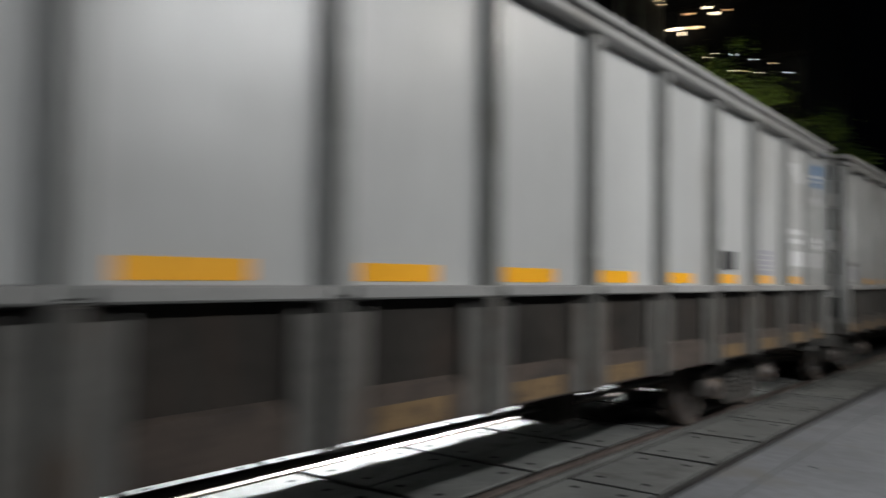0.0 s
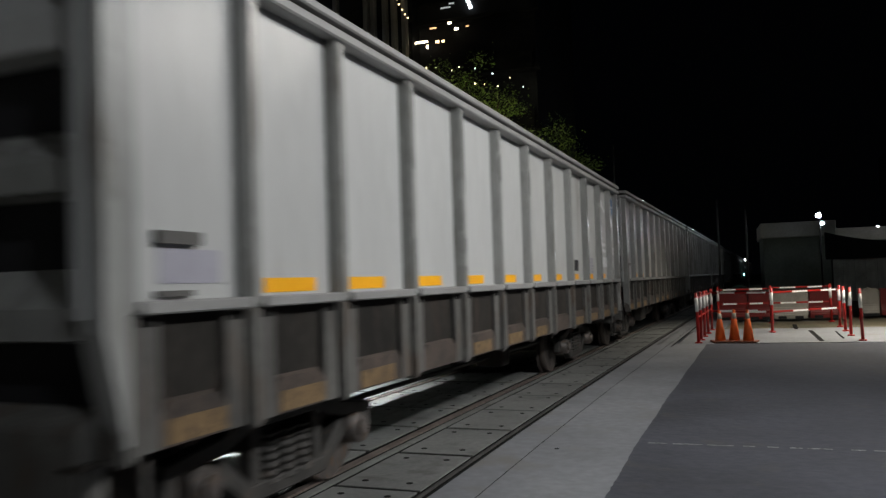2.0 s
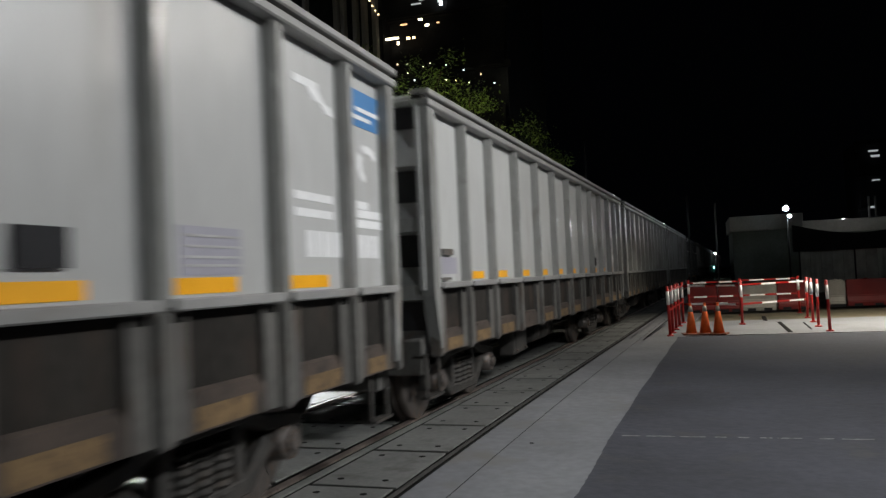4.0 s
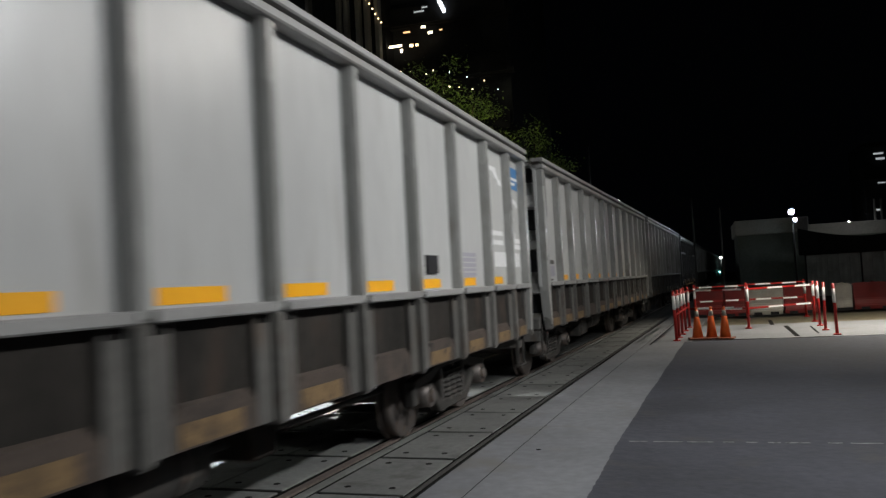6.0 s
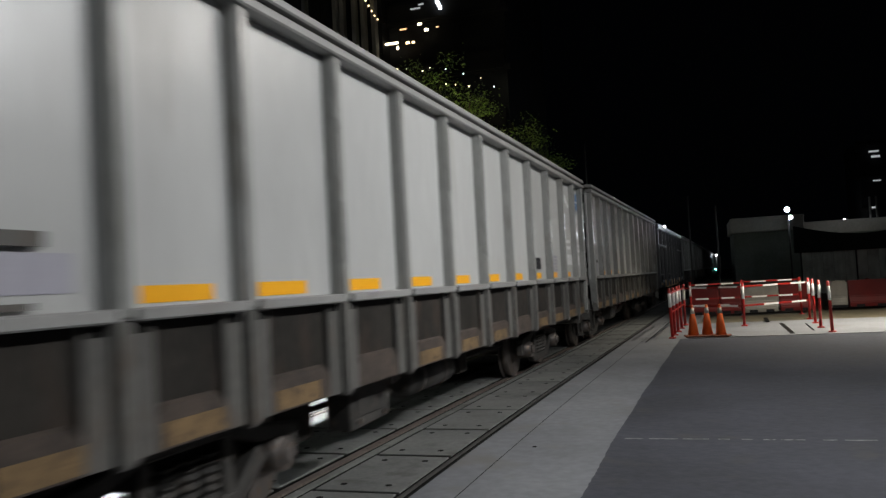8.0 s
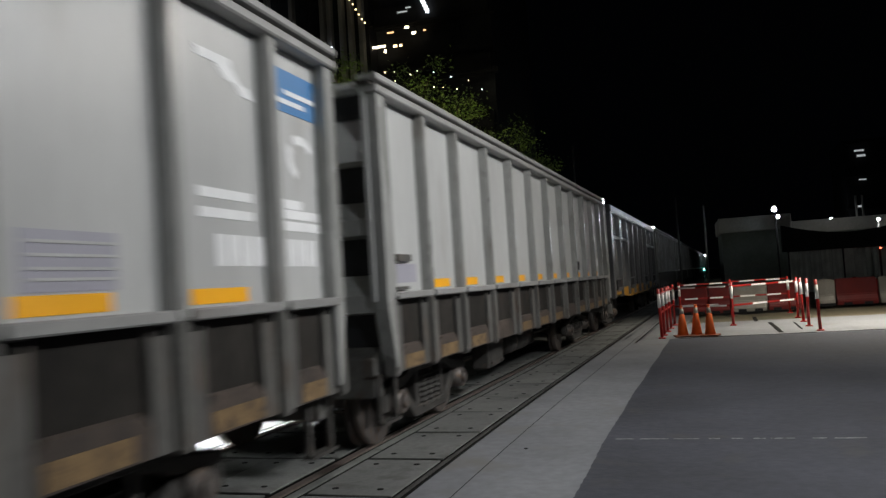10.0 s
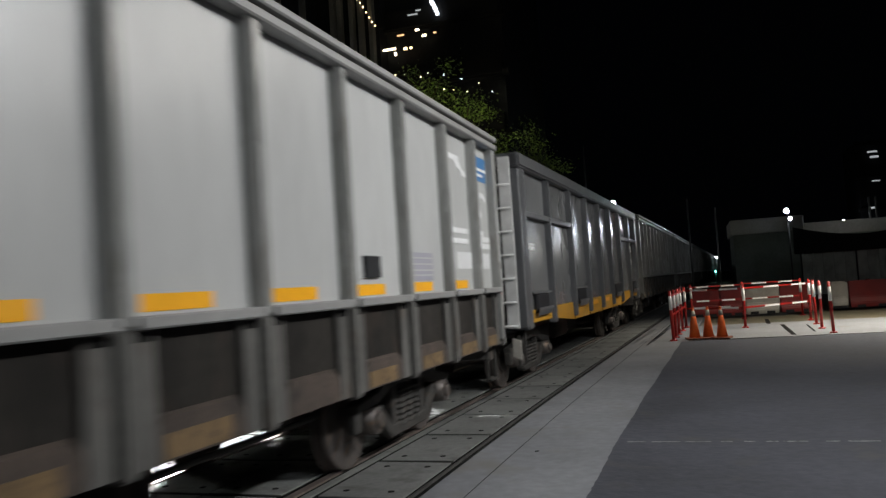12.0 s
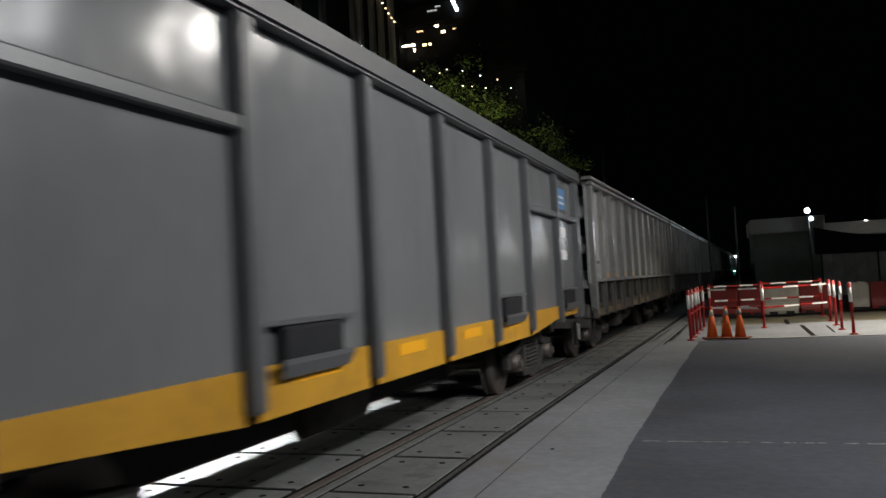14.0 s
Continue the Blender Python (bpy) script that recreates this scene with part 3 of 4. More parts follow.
        part("valve_housing", bm, M_POCKET, w, "near-black valve housing")
        # rounded air tank in its cradle
        bm = bmesh.new()
        tube(bm, (1.18, 5.02, 0.66), (1.18, 6.08, 0.66), 0.155, seg=20)
        tube(bm, (1.18, 4.95, 0.66), (1.18, 5.02, 0.66), 0.09, 0.155, 20)
        tube(bm, (1.18, 6.08, 0.66), (1.18, 6.15, 0.66), 0.155, 0.09, 20)
        tank = part("air_tank", bm, M_BOGIE, w, "dusty rounded brake air tank")
        for cy in (5.25, 5.85):
            bm = bmesh.new()
            tube(bm, (1.18, cy - 0.025, 0.66), (1.18, cy + 0.025, 0.66), 0.162, seg=20)
            box(bm, (1.14, cy - 0.025, 0.81), (1.22, cy + 0.025, 0.90))
            part("strap", bm, M_WHEEL, tank)
        bm = bmesh.new()
        tube(bm, (1.20, 4.68, 0.74), (1.20, 4.96, 0.70), 0.03, seg=8)
        box(bm, (1.15, 4.66, 0.68), (1.27, 4.76, 0.86))
        part("brake_pipe", bm, M_WHEEL, w)
    bm = bmesh.new()
    prism(bm, [(0.62, 6.62, 0.859), (0.62, 7.02, 0.859), (0.62, 6.98, 0.50), (0.62, 6.70, 0.50)], (0.55, 0, 0))
    bev(bm, 0.02)
    part("brake_lever_guard", bm, M_POCKET, w, "dark guard over the brake lever")
    bm = bmesh.new()
    tube(bm, (1.0, 3.1, 0.62), (1.0, BODY - 3.0, 0.60), 0.022, seg=8)
    part("brake_rod", bm, M_BOGIE, w)
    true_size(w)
    for y in (2.18, BODY * GROW - 2.18):
        bogie(w, y)
    return w


DARK_RIBS = (0.20, 1.66, 3.22, 4.60, 5.98, 7.36, 8.74, 10.30, 11.65)
DARK_LEN = 11.80


def dark_wagon():
    """Newer dark-grey gondola with a yellow sill stripe and a ladder on its end."""
    w = thing("gondola_wagon", "dark grey glossy gondola wagon with a yellow sill stripe", "railway wagon", "wagons of the train")
    top = 3.06
    bm = bmesh.new()
    box(bm, (-1.3, 0.3, 0.86), (1.3, DARK_LEN - 0.3, 0.94))
    box(bm, (-0.3, 0.05, 0.68), (0.3, DARK_LEN - 0.05, 0.858))
    part("underframe", bm, M_BOGIE, w, "dark grimy underframe")
    belly = lambda y: 0.98 if y < 1.9 or y > DARK_LEN - 1.6 else 0.87
    for side in (1, -1):
        X = side * HALF
        bm = bmesh.new()
        a, b = side * (DARK_SHEET - 0.035), side * DARK_SHEET
        box(bm, (min(a, b), 0.05, 1.10), (max(a, b), DARK_LEN - 0.05, top - 0.05))
        part("side_sheet", bm, M_DARK_PAINT, w, "smooth dark grey side sheet")
        bm = bmesh.new()
        a, b = X - side * 0.15, X + side * 0.025
        box(bm, (min(a, b), 0, 2.89), (max(a, b), DARK_LEN, top))
        bev(bm, 0.02, 2)
        part("top_chord", bm, M_DARK_RIB, w, "rounded dark top chord")
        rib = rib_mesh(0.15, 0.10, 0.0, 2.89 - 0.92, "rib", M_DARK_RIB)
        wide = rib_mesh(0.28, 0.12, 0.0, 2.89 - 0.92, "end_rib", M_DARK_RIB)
        for y in DARK_RIBS:
            ob = part("rib", rib if 1 < y < 11 else wide, None, w)
            ob.matrix_basis = pose(X, y, 0.92, 0, 0, 0 if side > 0 else 180)
        for i in range(8):
            y0, y1 = DARK_RIBS[i] + 0.06, DARK_RIBS[i + 1] - 0.06
            bm = bmesh.new()
            x = side * DARK_SHEET
            prism(bm, [(x, y0, belly(y0)), (x, y1, belly(y1)), (x, y1, 1.135), (x, y0, 1.135)], (side * 0.02, 0, 0))
            part("yellow_stripe", bm, M_YELLOW_PAINT, w, "scuffed yellow sill stripe")
            if i in (0, 1, 6, 7):
                bm = bmesh.new()
                a, b = X - side * 0.08, X - side * 0.004
                box(bm, (min(a, b), y0, 2.295), (max(a, b), y1, 2.37))
                bev(bm, 0.01)
                part("cross_rail", bm, M_DARK_RIB, w)
            if i in (2, 3, 4, 5):
                decal(w, side, y0 + 0.35, y0 + 0.85, 1.02, 1.10, M_YELLOW, DARK_SHEET + 0.02, "reflector", "bright yellow reflective strip")
            if i in (0, 2, 5, 7):
                # black plate in place of a box recess, the hollow's dark put into its colour
                bm = bmesh.new()
                a, b = X - side * 0.07, X - side * 0.012
                c = y0 + (0.72 if i == 0 else 0.52)
                box(bm, (min(a, b), c - 0.33, 1.09), (max(a, b), c + 0.33, 1.33))
                bev(bm, 0.02)
                step = part("step_plate", bm, M_BLACK, w, "black plate painted as the dark of a box recess")
                bm = bmesh.new()
                box(bm, (min(a, b), c - 0.55, 1.335), (max(a, b), c + 0.5, 1.36))
                part("step_bar", bm, M_DARK_RIB, step)
                bm = bmesh.new()
                prism(bm, [(b, c - 0.36, 1.09), (b, c + 0.36, 1.09), (b + side * 0.03, c + 0.40, 1.16), (b + side * 0.03, c - 0.40, 1.16)], (0, 0, -0.03))
                part("step_lip", bm, M_DARK_RIB, step)
        D = DARK_SHEET
        y = DARK_RIBS[7] + 0.12
        decal(w, side, y, y + 0.7, 2.45, 2.74, M_BLUE, D, "blue_sign", "blue sign with white stripes")
        for z in (2.52, 2.60):
            decal(w, side, y, y + 0.6, z, z + 0.03, M_WHITE, D + 0.004, "sign_stripe")
        decal(w, side, y + 0.05, y + 0.62, 1.75, 1.88, M_WHITE, D, "stencil_bar")
        decal(w, side, y + 0.2, y + 0.62, 2.05, 2.20, M_WHITE, D, "stencil_bar")
        decal(w, side, 0.36, 0.90, 1.90, 1.945, M_WHITE, D, "stencil_bar")
        decal(w, side, 0.42, 0.90, 1.955, 1.985, M_WHITE, D, "stencil_bar")
    for y, way in ((0.0, -1), (DARK_LEN, 1)):
        yy = y - way * 0.2
        bm = bmesh.new()
        box(bm, (-HALF + 0.09, min(yy, yy - way * 0.03), 0.9), (HALF - 0.09, max(yy, yy - way * 0.03), top - 0.04))
        part("end_sheet", bm, M_BLACK, w, "near-black end sheet")
        bm = bmesh.new()
        box(bm, (-HALF, min(yy, y), top - 0.16), (HALF, max(yy, y), top - 0.002))
        bev(bm, 0.015)
        part("end_chord", bm, M_DARK_RIB, w)
        bm = bmesh.new()
        box(bm, (-1.2, min(yy, y), 0.7), (1.2, max(yy, y), 0.98))
        bev(bm, 0.015)
        part("end_sill", bm, M_DARK_RIB, w)
        for side in (1, -1):
            bm = bmesh.new()
            x0, x1 = side * (HALF - 0.10), side * HALF
            box(bm, (min(x0, x1), min(yy, y), 0.95), (max(x0, x1), max(yy, y), top - 0.2))
            bev(bm, 0.012)
            part("corner_post", bm, M_DARK_RIB, w)
            bm = bmesh.new()
            x0, x1, y0, y1 = side * 1.50, side * 1.60, y - way * 0.02, y + way * 0.02
            prism(bm, [(x0, y0, 0.62), (x1, y0, 0.57), (x1, y0, 0.80), (x0, y0, 0.84)], (0, y1 - y0, 0))
            bev(bm, 0.006)
            part("end_marker", bm, M_OFFWHITE, w, "scuffed dirty-white end marker plate")
            for a, b in ((1.24, 1.39), (1.465, 1.61)):
                bm = bmesh.new()
                x0, x1, y0, y1 = side * a, side * b, y + way * 0.02, y + way * 0.05
                box(bm, (min(x0, x1), min(y0, y1), 0.95), (max(x0, x1), max(y0, y1), top - 0.05))
                bev(bm, 0.004)
                part("ladder_rail", bm, M_LADDER, w, "flat pale grey ladder rail")
            for k in range(7):
                bm = bmesh.new()
                z = 0.98 + k * 0.282
                tube(bm, (side * 1.26, y + way * 0.07, z), (side * 1.59, y + way * 0.07, z), 0.013, seg=8)
                part("ladder_rung", bm, M_LADDER, w)
            corner_step(w, side, y - way * 0.2)
        coupler(w, y, way)
    bm = bmesh.new()
    tube(bm, (0.75, 4.9, 0.62), (0.75, 5.9, 0.62), 0.17, seg=16)
    part("air_reservoir", bm, M_BOGIE, w, "dark brake air reservoir")
    bm = bmesh.new()
    box(bm, (-0.26, 2.95, 0.42), (0.26, DARK_LEN - 2.95, 0.678))
    bev(bm, 0.03)
    part("belly_sill", bm, M_BLACK, w, "deep black centre sill")
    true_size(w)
    for y in (1.95, DARK_LEN * GROW - 1.80):
        bogie(w, y)
    return w


# order of the train from its front; d is a dark wagon, o a light one with an open underside
TRAIN = "oollldllllllll"
models = {"o": light_wagon(False), "l": light_wagon(True), "d": dark_wagon()}
wagons = []
place = -14.045
used = set()
for kind in TRAIN:
    src, pitch = models[kind], 13.99 if kind == "d" else 14.045
    ob = src if kind not in used else copy_thing(src, Matrix())
    used.add(kind)
    wagons.append((ob, place + (0.22 if kind == "d" else 0), GROW * (DARK_LEN if kind == "d" else BODY)))
    place += pitch


def train_at(t):
    """How far along the track the front of the second wagon stands; its pace is not quite even."""
    k = np.interp(t, (0, 2, 4.5, 6, 8, 11, 12.4, 14), (0.05, 0.10, 0.0, 0.04, 0.14, 0.11, -0.03, -0.18))
    return GROW * (10.954 - 4.3426 * t - 0.00698 * t * t + float(k))


# ---- barriers, cones and the yard behind ----
def barrier_post(x, y, h=1.09, lean=0.0):
    t = thing("barrier_post", "red plastic barrier post with a white reflective band", "barrier post", "red barrier posts", pose(x, y, 0, 0, lean, 0))
    bm = bmesh.new()
    tube(bm, (0, 0, 0), (0, 0, h), 0.034, 0.032, 12)
    part("post", bm, M_RED, t)
    bm = bmesh.new()
    tube(bm, (0, 0, h * 0.62), (0, 0, h * 0.90), 0.037, 0.036, 12)
    part("band", bm, M_BAND, t, "white reflective band")
    bm = bmesh.new()
    tube(bm, (0, 0, 0), (0, 0, 0.03), 0.085, 0.07, 12)
    part("foot", bm, M_RED, t)
    return t


def cross_rails(p, q, heights, bands, group="red barrier rails"):
    p, q = Vector((*p, 0)), Vector((*q, 0))
    t = thing("barrier_rail", "red plastic barrier rails with white reflective strips", "barrier", group, Matrix.Translation(p) @ Matrix.Rotation(math.atan2(q.y - p.y, q.x - p.x), 4, "Z"))
    n = (q - p).length
    for z in heights:
        bm = bmesh.new()
        box(bm, (0.03, -0.016, z - 0.024), (n - 0.03, 0.016, z + 0.024))
        bev(bm, 0.015, 2)
        part("rail", bm, M_RED, t)
        for a, b in bands:
            bm = bmesh.new()
            box(bm, (n * a, -0.021, z - 0.022), (n * b, -0.0155, z + 0.022))
            part("band", bm, M_BAND, t, "white reflective strip")
    return t


for x, y, lean in ((-0.61, 18.26, -1.0), (-0.58, 19.1, 0.5), (-0.53, 20.1, 0.8), (-0.47, 21.2, -0.6), (-0.40, 22.4, 0.4), (2.64, 18.73, -1.2), (2.60, 20.1, 0.6), (2.68, 21.6, -0.8), (2.75, 23.2, 0.9), (2.83, 25.6, -0.5), (1.03, 21.4, 0.6)):
    barrier_post(x, y, 1.09, lean)
cross_rails((-0.61, 18.26), (-0.40, 22.4), (0.98, 0.56), ())
cross_rails((-0.40, 22.4), (1.03, 21.4), (0.98, 0.50), ((0.12, 0.42), (0.62, 0.92)))
barrier_post(-0.25, 25.0)
barrier_post(1.2, 25.2)
cross_rails((-0.25, 25.0), (1.2, 25.2), (1.0, 0.58), ((0.10, 0.35), (0.60, 0.85)))
cross_rails((1.03, 21.4), (2.75, 23.2), (0.98, 0.50), ((0.30, 0.52), (0.72, 0.95)))
cross_rails((1.2, 25.2), (2.83, 25.6), (1.02, 0.58), ((0.16, 0.42), (0.62, 0.86)))


def cone(x, y, turn, lean=0.0, dull=False):
    t = thing("traffic_cone", "orange traffic cone with a pale sleeve on a square base", "traffic cone", "traffic cones", pose(x, y, 0.004, lean, 0, turn))
    bm = bmesh.new()
    box(bm, (-0.19, -0.19, 0), (0.19, 0.19, 0.035))
    bev(bm, 0.012)
    part("base", bm, M_CONE_BASE, t, "dark worn rubber base")
    bm = bmesh.new()
    tube(bm, (0, 0, 0.03), (0, 0, 0.66), 0.118, 0.028, 20)
    part("body", bm, M_ORANGE, t)
    bm = bmesh.new()
    tube(bm, (0, 0, 0.50), (0, 0, 0.62), 0.0535, 0.0375, 20)
    part("sleeve", bm, M_OFFWHITE, t, "scuffed pale sleeve")
    bm = bmesh.new()
    tube(bm, (0, 0, 0.655), (0, 0, 0.69), 0.034, 0.026, 14)
    part("tip", bm, M_ORANGE, t)
    return t


cone(-0.17, 18.5, 8)
cone(0.12, 18.62, 31, 2)
cone(0.40, 18.44, -12)
# two retractable bands between the cone tips
for x0, y0, x1, y1 in ((-0.17, 18.5, 0.12, 18.62), (0.40, 18.44, 0.62, 18.5)):
    bm = bmesh.new()
    prism(bm, [(x0, y0, 0.655), (x1, y1, 0.655), (x1, y1, 0.69), (x0, y0, 0.69)], (0, 0.012, 0))
    solid("cone_bar", bm, M_BAND, "white plastic bar hooked on a cone tip", "cone bar")


def block(x, y, turn, w, material, label):
    """A water-filled road barrier: stepped foot, waist and slotted top."""
    t = thing("road_barrier", label, "road barrier", "plastic road barriers", pose(x, y, 0, 0, 0, turn))
    bm = bmesh.new()
    prof = [(-0.26, 0.0), (0.26, 0.0), (0.26, 0.16), (0.15, 0.34), (0.12, 0.86), (-0.12, 0.86), (-0.15, 0.34), (-0.26, 0.16)]
    prism(bm, [(0, a, z) for a, z in prof], (w, 0, 0))
    bev(bm, 0.025, 2)
    part("body", bm, material, t)
    for k in (0.25, 0.75):
        bm = bmesh.new()
        box(bm, (w * k - 0.12, -0.28, 0.0), (w * k + 0.12, -0.255, 0.09))
        part("fork_slot", bm, M_BLACK, t)
    bm = bmesh.new()
    tube(bm, (w * 0.5, 0, 0.85), (w * 0.5, 0, 0.89), 0.07, 0.06, 12)
    part("filler_cap", bm, material, t)
    bm = bmesh.new()
    tube(bm, (w + 0.02, 0, 0.1), (w + 0.02, 0, 0.80), 0.05, 0.05, 10)
    part("hinge_pin", bm, material, t)
    return t


RED_BLOCK, WHITE_BLOCK = "red plastic water-filled road barrier", "dirty white plastic water-filled road barrier"
for x, y, w, red in ((-0.28, 27.2, 0.82, True), (0.62, 27.3, 0.68, True), (1.36, 27.5, 0.98, False), (2.42, 27.7, 0.98, True), (4.02, 28.5, 0.46, False), (4.56, 28.6, 1.2, True), (5.84, 28.7, 1.1, False), (7.02, 28.8, 1.3, True)):
    block(x, y, 3, w, M_RED_BLOCK if red else M_OFFWHITE, RED_BLOCK if red else WHITE_BLOCK)


# ---- far yard: fence, net, sheds, poles ----
def pole(x, y, h, r, label):
    t = thing("utility_pole", label, "pole", "utility poles", pose(x, y, -0.08))
    bm = bmesh.new()
    tube(bm, (0, 0, 0), (0, 0, h), r, r * 0.7, 10)
    part("shaft", bm, M_COLUMN, t)
    bm = bmesh.new()
    tube(bm, (0, 0, h), (0, 0, h + 0.06), r * 0.8, r * 0.5, 10)
    part("cap", bm, M_POLE, t)
    return t


pole(-0.24, 40, 5.0, 0.05, "thin grey utility pole beside the track")
pole(1.24, 50, 5.2, 0.055, "thin grey utility pole in the far yard")
pole(-6.2, 50, 9.7, 0.06, "tall thin grey pole behind the train")

fence = thing("sheet_fence", "grey corrugated sheet fence with posts", "fence", "", pose(5.0, 44.0, 0, 0, 0, -2))
for i in range(40):
    bm = bmesh.new()
    x = i * 0.5
    pts = []
    for k in range(5):
        pts.append((x + k * 0.122, 0.03 if k % 2 else 0.0, -0.08))
    back = [(a, b + 0.02, c) for a, b, c in reversed(pts)]
    prism(bm, pts + back, (0, 0, 2.35 - 0.012 * i + 0.02 * math.sin(i * 1.7)))
    part("sheet", bm, M_FENCE, fence)
for i in range(9):
    bm = bmesh.new()
    tube(bm, (i * 2.5, -0.06, -0.08), (i * 2.5, -0.06, 2.6), 0.04, seg=8)
    part("fence_post", bm, M_POLE, fence)

# dark shade net slung above the fence
bm = bmesh.new()
rows_, prev = [], None
for i in range(49):
    u = i / 48
    x = 4.7 + 20 * u
    sag = 0.55 * math.sin(math.pi * min(1, u * 3.2)) if u < 0.3125 else 0.0
    top = 3.35 - sag + (0.25 * (u - 0.3125) if u > 0.3125 else 0)
    low = 2.0
    cur = [bm.verts.new((x, 43.6 + 0.05 * math.sin(i), z)) for z in (low, (low + top) / 2, top)] + [bm.verts.new((x, 43.9 + 0.05 * math.sin(i), z)) for z in (top, low)]
    if prev:
        for k in range(5):
            bm.faces.new((prev[k], prev[(k + 1) % 5], cur[(k + 1) % 5], cur[k]))
    else:
        bm.faces.new(cur)
    prev = cur
bm.faces.new(prev[::-1])
bmesh.ops.recalc_face_normals(bm, faces=bm.faces)
solid("shade_net", bm, M_NET, "dark sagging shade net slung above a fence", "net")


def shed(name, x0, x1, y, h, d, label, wall, upper, z_split):
    t = thing(name, label, "building", "", pose(0, 0, 0))
    bm = bmesh.new()
    box(bm, (x0, y, -0.08), (x1, y + d, z_split))
    part("wall", bm, wall, t)
    bm = bmesh.new()
    box(bm, (x0 - 0.15, y - 0.25, z_split), (x1 + 0.15, y + d, h))
    bev(bm, 0.04)
    part("parapet", bm, upper, t, "pale plastered parapet")
    return t


shed("yard_shed", 2.35, 6.4, 55, 4.55, 6, "low dull green shed with a pale parapet", M_SHED, M_PLASTER, 3.6)
shed("warehouse", 7.0, 24, 62, 4.35, 8, "long low warehouse with a pale roof edge", M_SHED, M_PLASTER, 3.45)

# floodlight on the shed's corner
flood = thing("floodlight", "glaring white twin floodlight on a short bracket", "floodlight", "", pose(5.62, 54.4, 0))
bm = bmesh.new()
tube(bm, (0, 0, -0.08), (0, 0, 5.15), 0.05, seg=10)
part("bracket", bm, M_POLE, flood)
for dx, z, r in ((-0.07, 4.86, 0.14), (0.12, 4.36, 0.09)):
    bm = bmesh.new()
    tube(bm, (dx, 0.02, z), (dx, -0.12, z), r * 1.1, r * 1.2, 16)
    part("housing", bm, M_POLE, flood)
    bm = bmesh.new()
    tube(bm, (dx, -0.121, z), (dx, -0.135, z), r, r, 16)
    part("lens", bm, G_FLOOD, flood, "glaring white lens")
spot = bpy.data.lights.new("flood_beam", "SPOT")
spot.energy, spot.spot_size, spot.spot_blend, spot.shadow_soft_size, spot.color = 25, radians(100), 0.5, 0.2, (0.85, 0.92, 1.0)
new("flood_beam", spot).matrix_basis = look((5.6, 54.1, 4.9), (-1.0, 20, 1.0))

# small far lights along the line
for x, y, z, g, r, nm, lab in ((-3.46, 100, 6.65, G_COOL2, 0.16, "yard_lamp", "small bright lamp on a far pole"), (2.25, 101, 2.95, G_COOL2, 0.10, "yard_lamp", "small bright lamp on a far pole"), (2.0, 99, 1.25, G_CYAN, 0.08, "signal_lamp", "small cyan signal lamp on a short post"), (14.5, 90, 5.6, G_COOL2, 0.12, "yard_lamp", "small bright lamp on a far pole"), (-5.56, 60, 6.85, G_COOL2, 0.19, "yard_lamp", "bright white lamp on a tall pole behind the train"), (12.15, 58, 3.88, G_COOL2, 0.09, "yard_lamp", "small bright lamp before a warehouse"), (8.77, 42, 1.88, G_RED, 0.045, "signal_lamp", "small red signal lamp on a short post")):
    t = thing(nm, lab, "lamp", "far lamps", pose(x, y, 0))
    bm = bmesh.new()
    tube(bm, (0, 0.1, -0.08), (0, 0.1, z), 0.05, seg=8)
    part("pole", bm, M_POLE, t)
    bm = bmesh.new()
    bmesh.ops.create_icosphere(bm, subdivisions=2, radius=r, matrix=Matrix.Translation((0, -0.1, z)))
    part("lens", bm, g, t)


yard_light = bpy.data.lights.new("yard_light", "POINT")
yard_light.energy, yard_light.shadow_soft_size, yard_light.color = 90, 0.1, (1.0, 0.97, 0.9)
new("yard_light", yard_light).matrix_basis = pose(12.15, 57.75, 3.88)


# ---- buildings behind ----
def tower(name, x0, x1, y, h, floors, label, depth=14):
    t = thing(name, label, "building", "", pose(0, 0, 0))
    bm = bmesh.new()
    box(bm, (x0, y, -0.08), (x1, y + depth, h))
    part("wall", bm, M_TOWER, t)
    for k in range(floors):
        z = 3.4 * k + 3.0
        if z > h - 0.4:
            break
        bm = bmesh.new()
        box(bm, (x0 - 0.25, y - 0.35, z), (x1 + 0.25, y - 0.003, z + 0.32))
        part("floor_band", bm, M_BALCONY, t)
    return t


office = tower("office_building", -40, -16.55, 43, 34, 10, "dark office building with pale vertical fins")
for x in (-31.5, -29.2, -27.4, -25.8, -24.2, -22.7, -21.1, -19.15, -18.7, -17.95, -17.4, -16.75):
    bm = bmesh.new()
    box(bm, (x - 0.13, 42.15, -0.08), (x + 0.13, 42.6, 34.5))
    bev(bm, 0.03)
    part("fin", bm, M_COLUMN, office, "pale vertical fin")
for k in range(3, 9):
    for x in np.arange(-39, -17.5, 1.9):
        bm = bmesh.new()
        box(bm, (x, 42.96, 3.4 * k + 0.5), (x + 1.5, 42.999, 3.4 * k + 2.7))
        part("window", bm, M_GLASS, office, "dark window pane")
rng = random.Random(12)
for k in range(9):
    u = k / 8
    bm = bmesh.new()
    bmesh.ops.create_icosphere(bm, subdivisions=1, radius=0.055, matrix=Matrix.Translation((-17.75 + 1.35 * u, 42.0, 18.6 - 1.9 * u + 0.15 * math.sin(5 * u))))
    part("string_bulb", bm, G_WARM, office, "warm bulb of a light string")
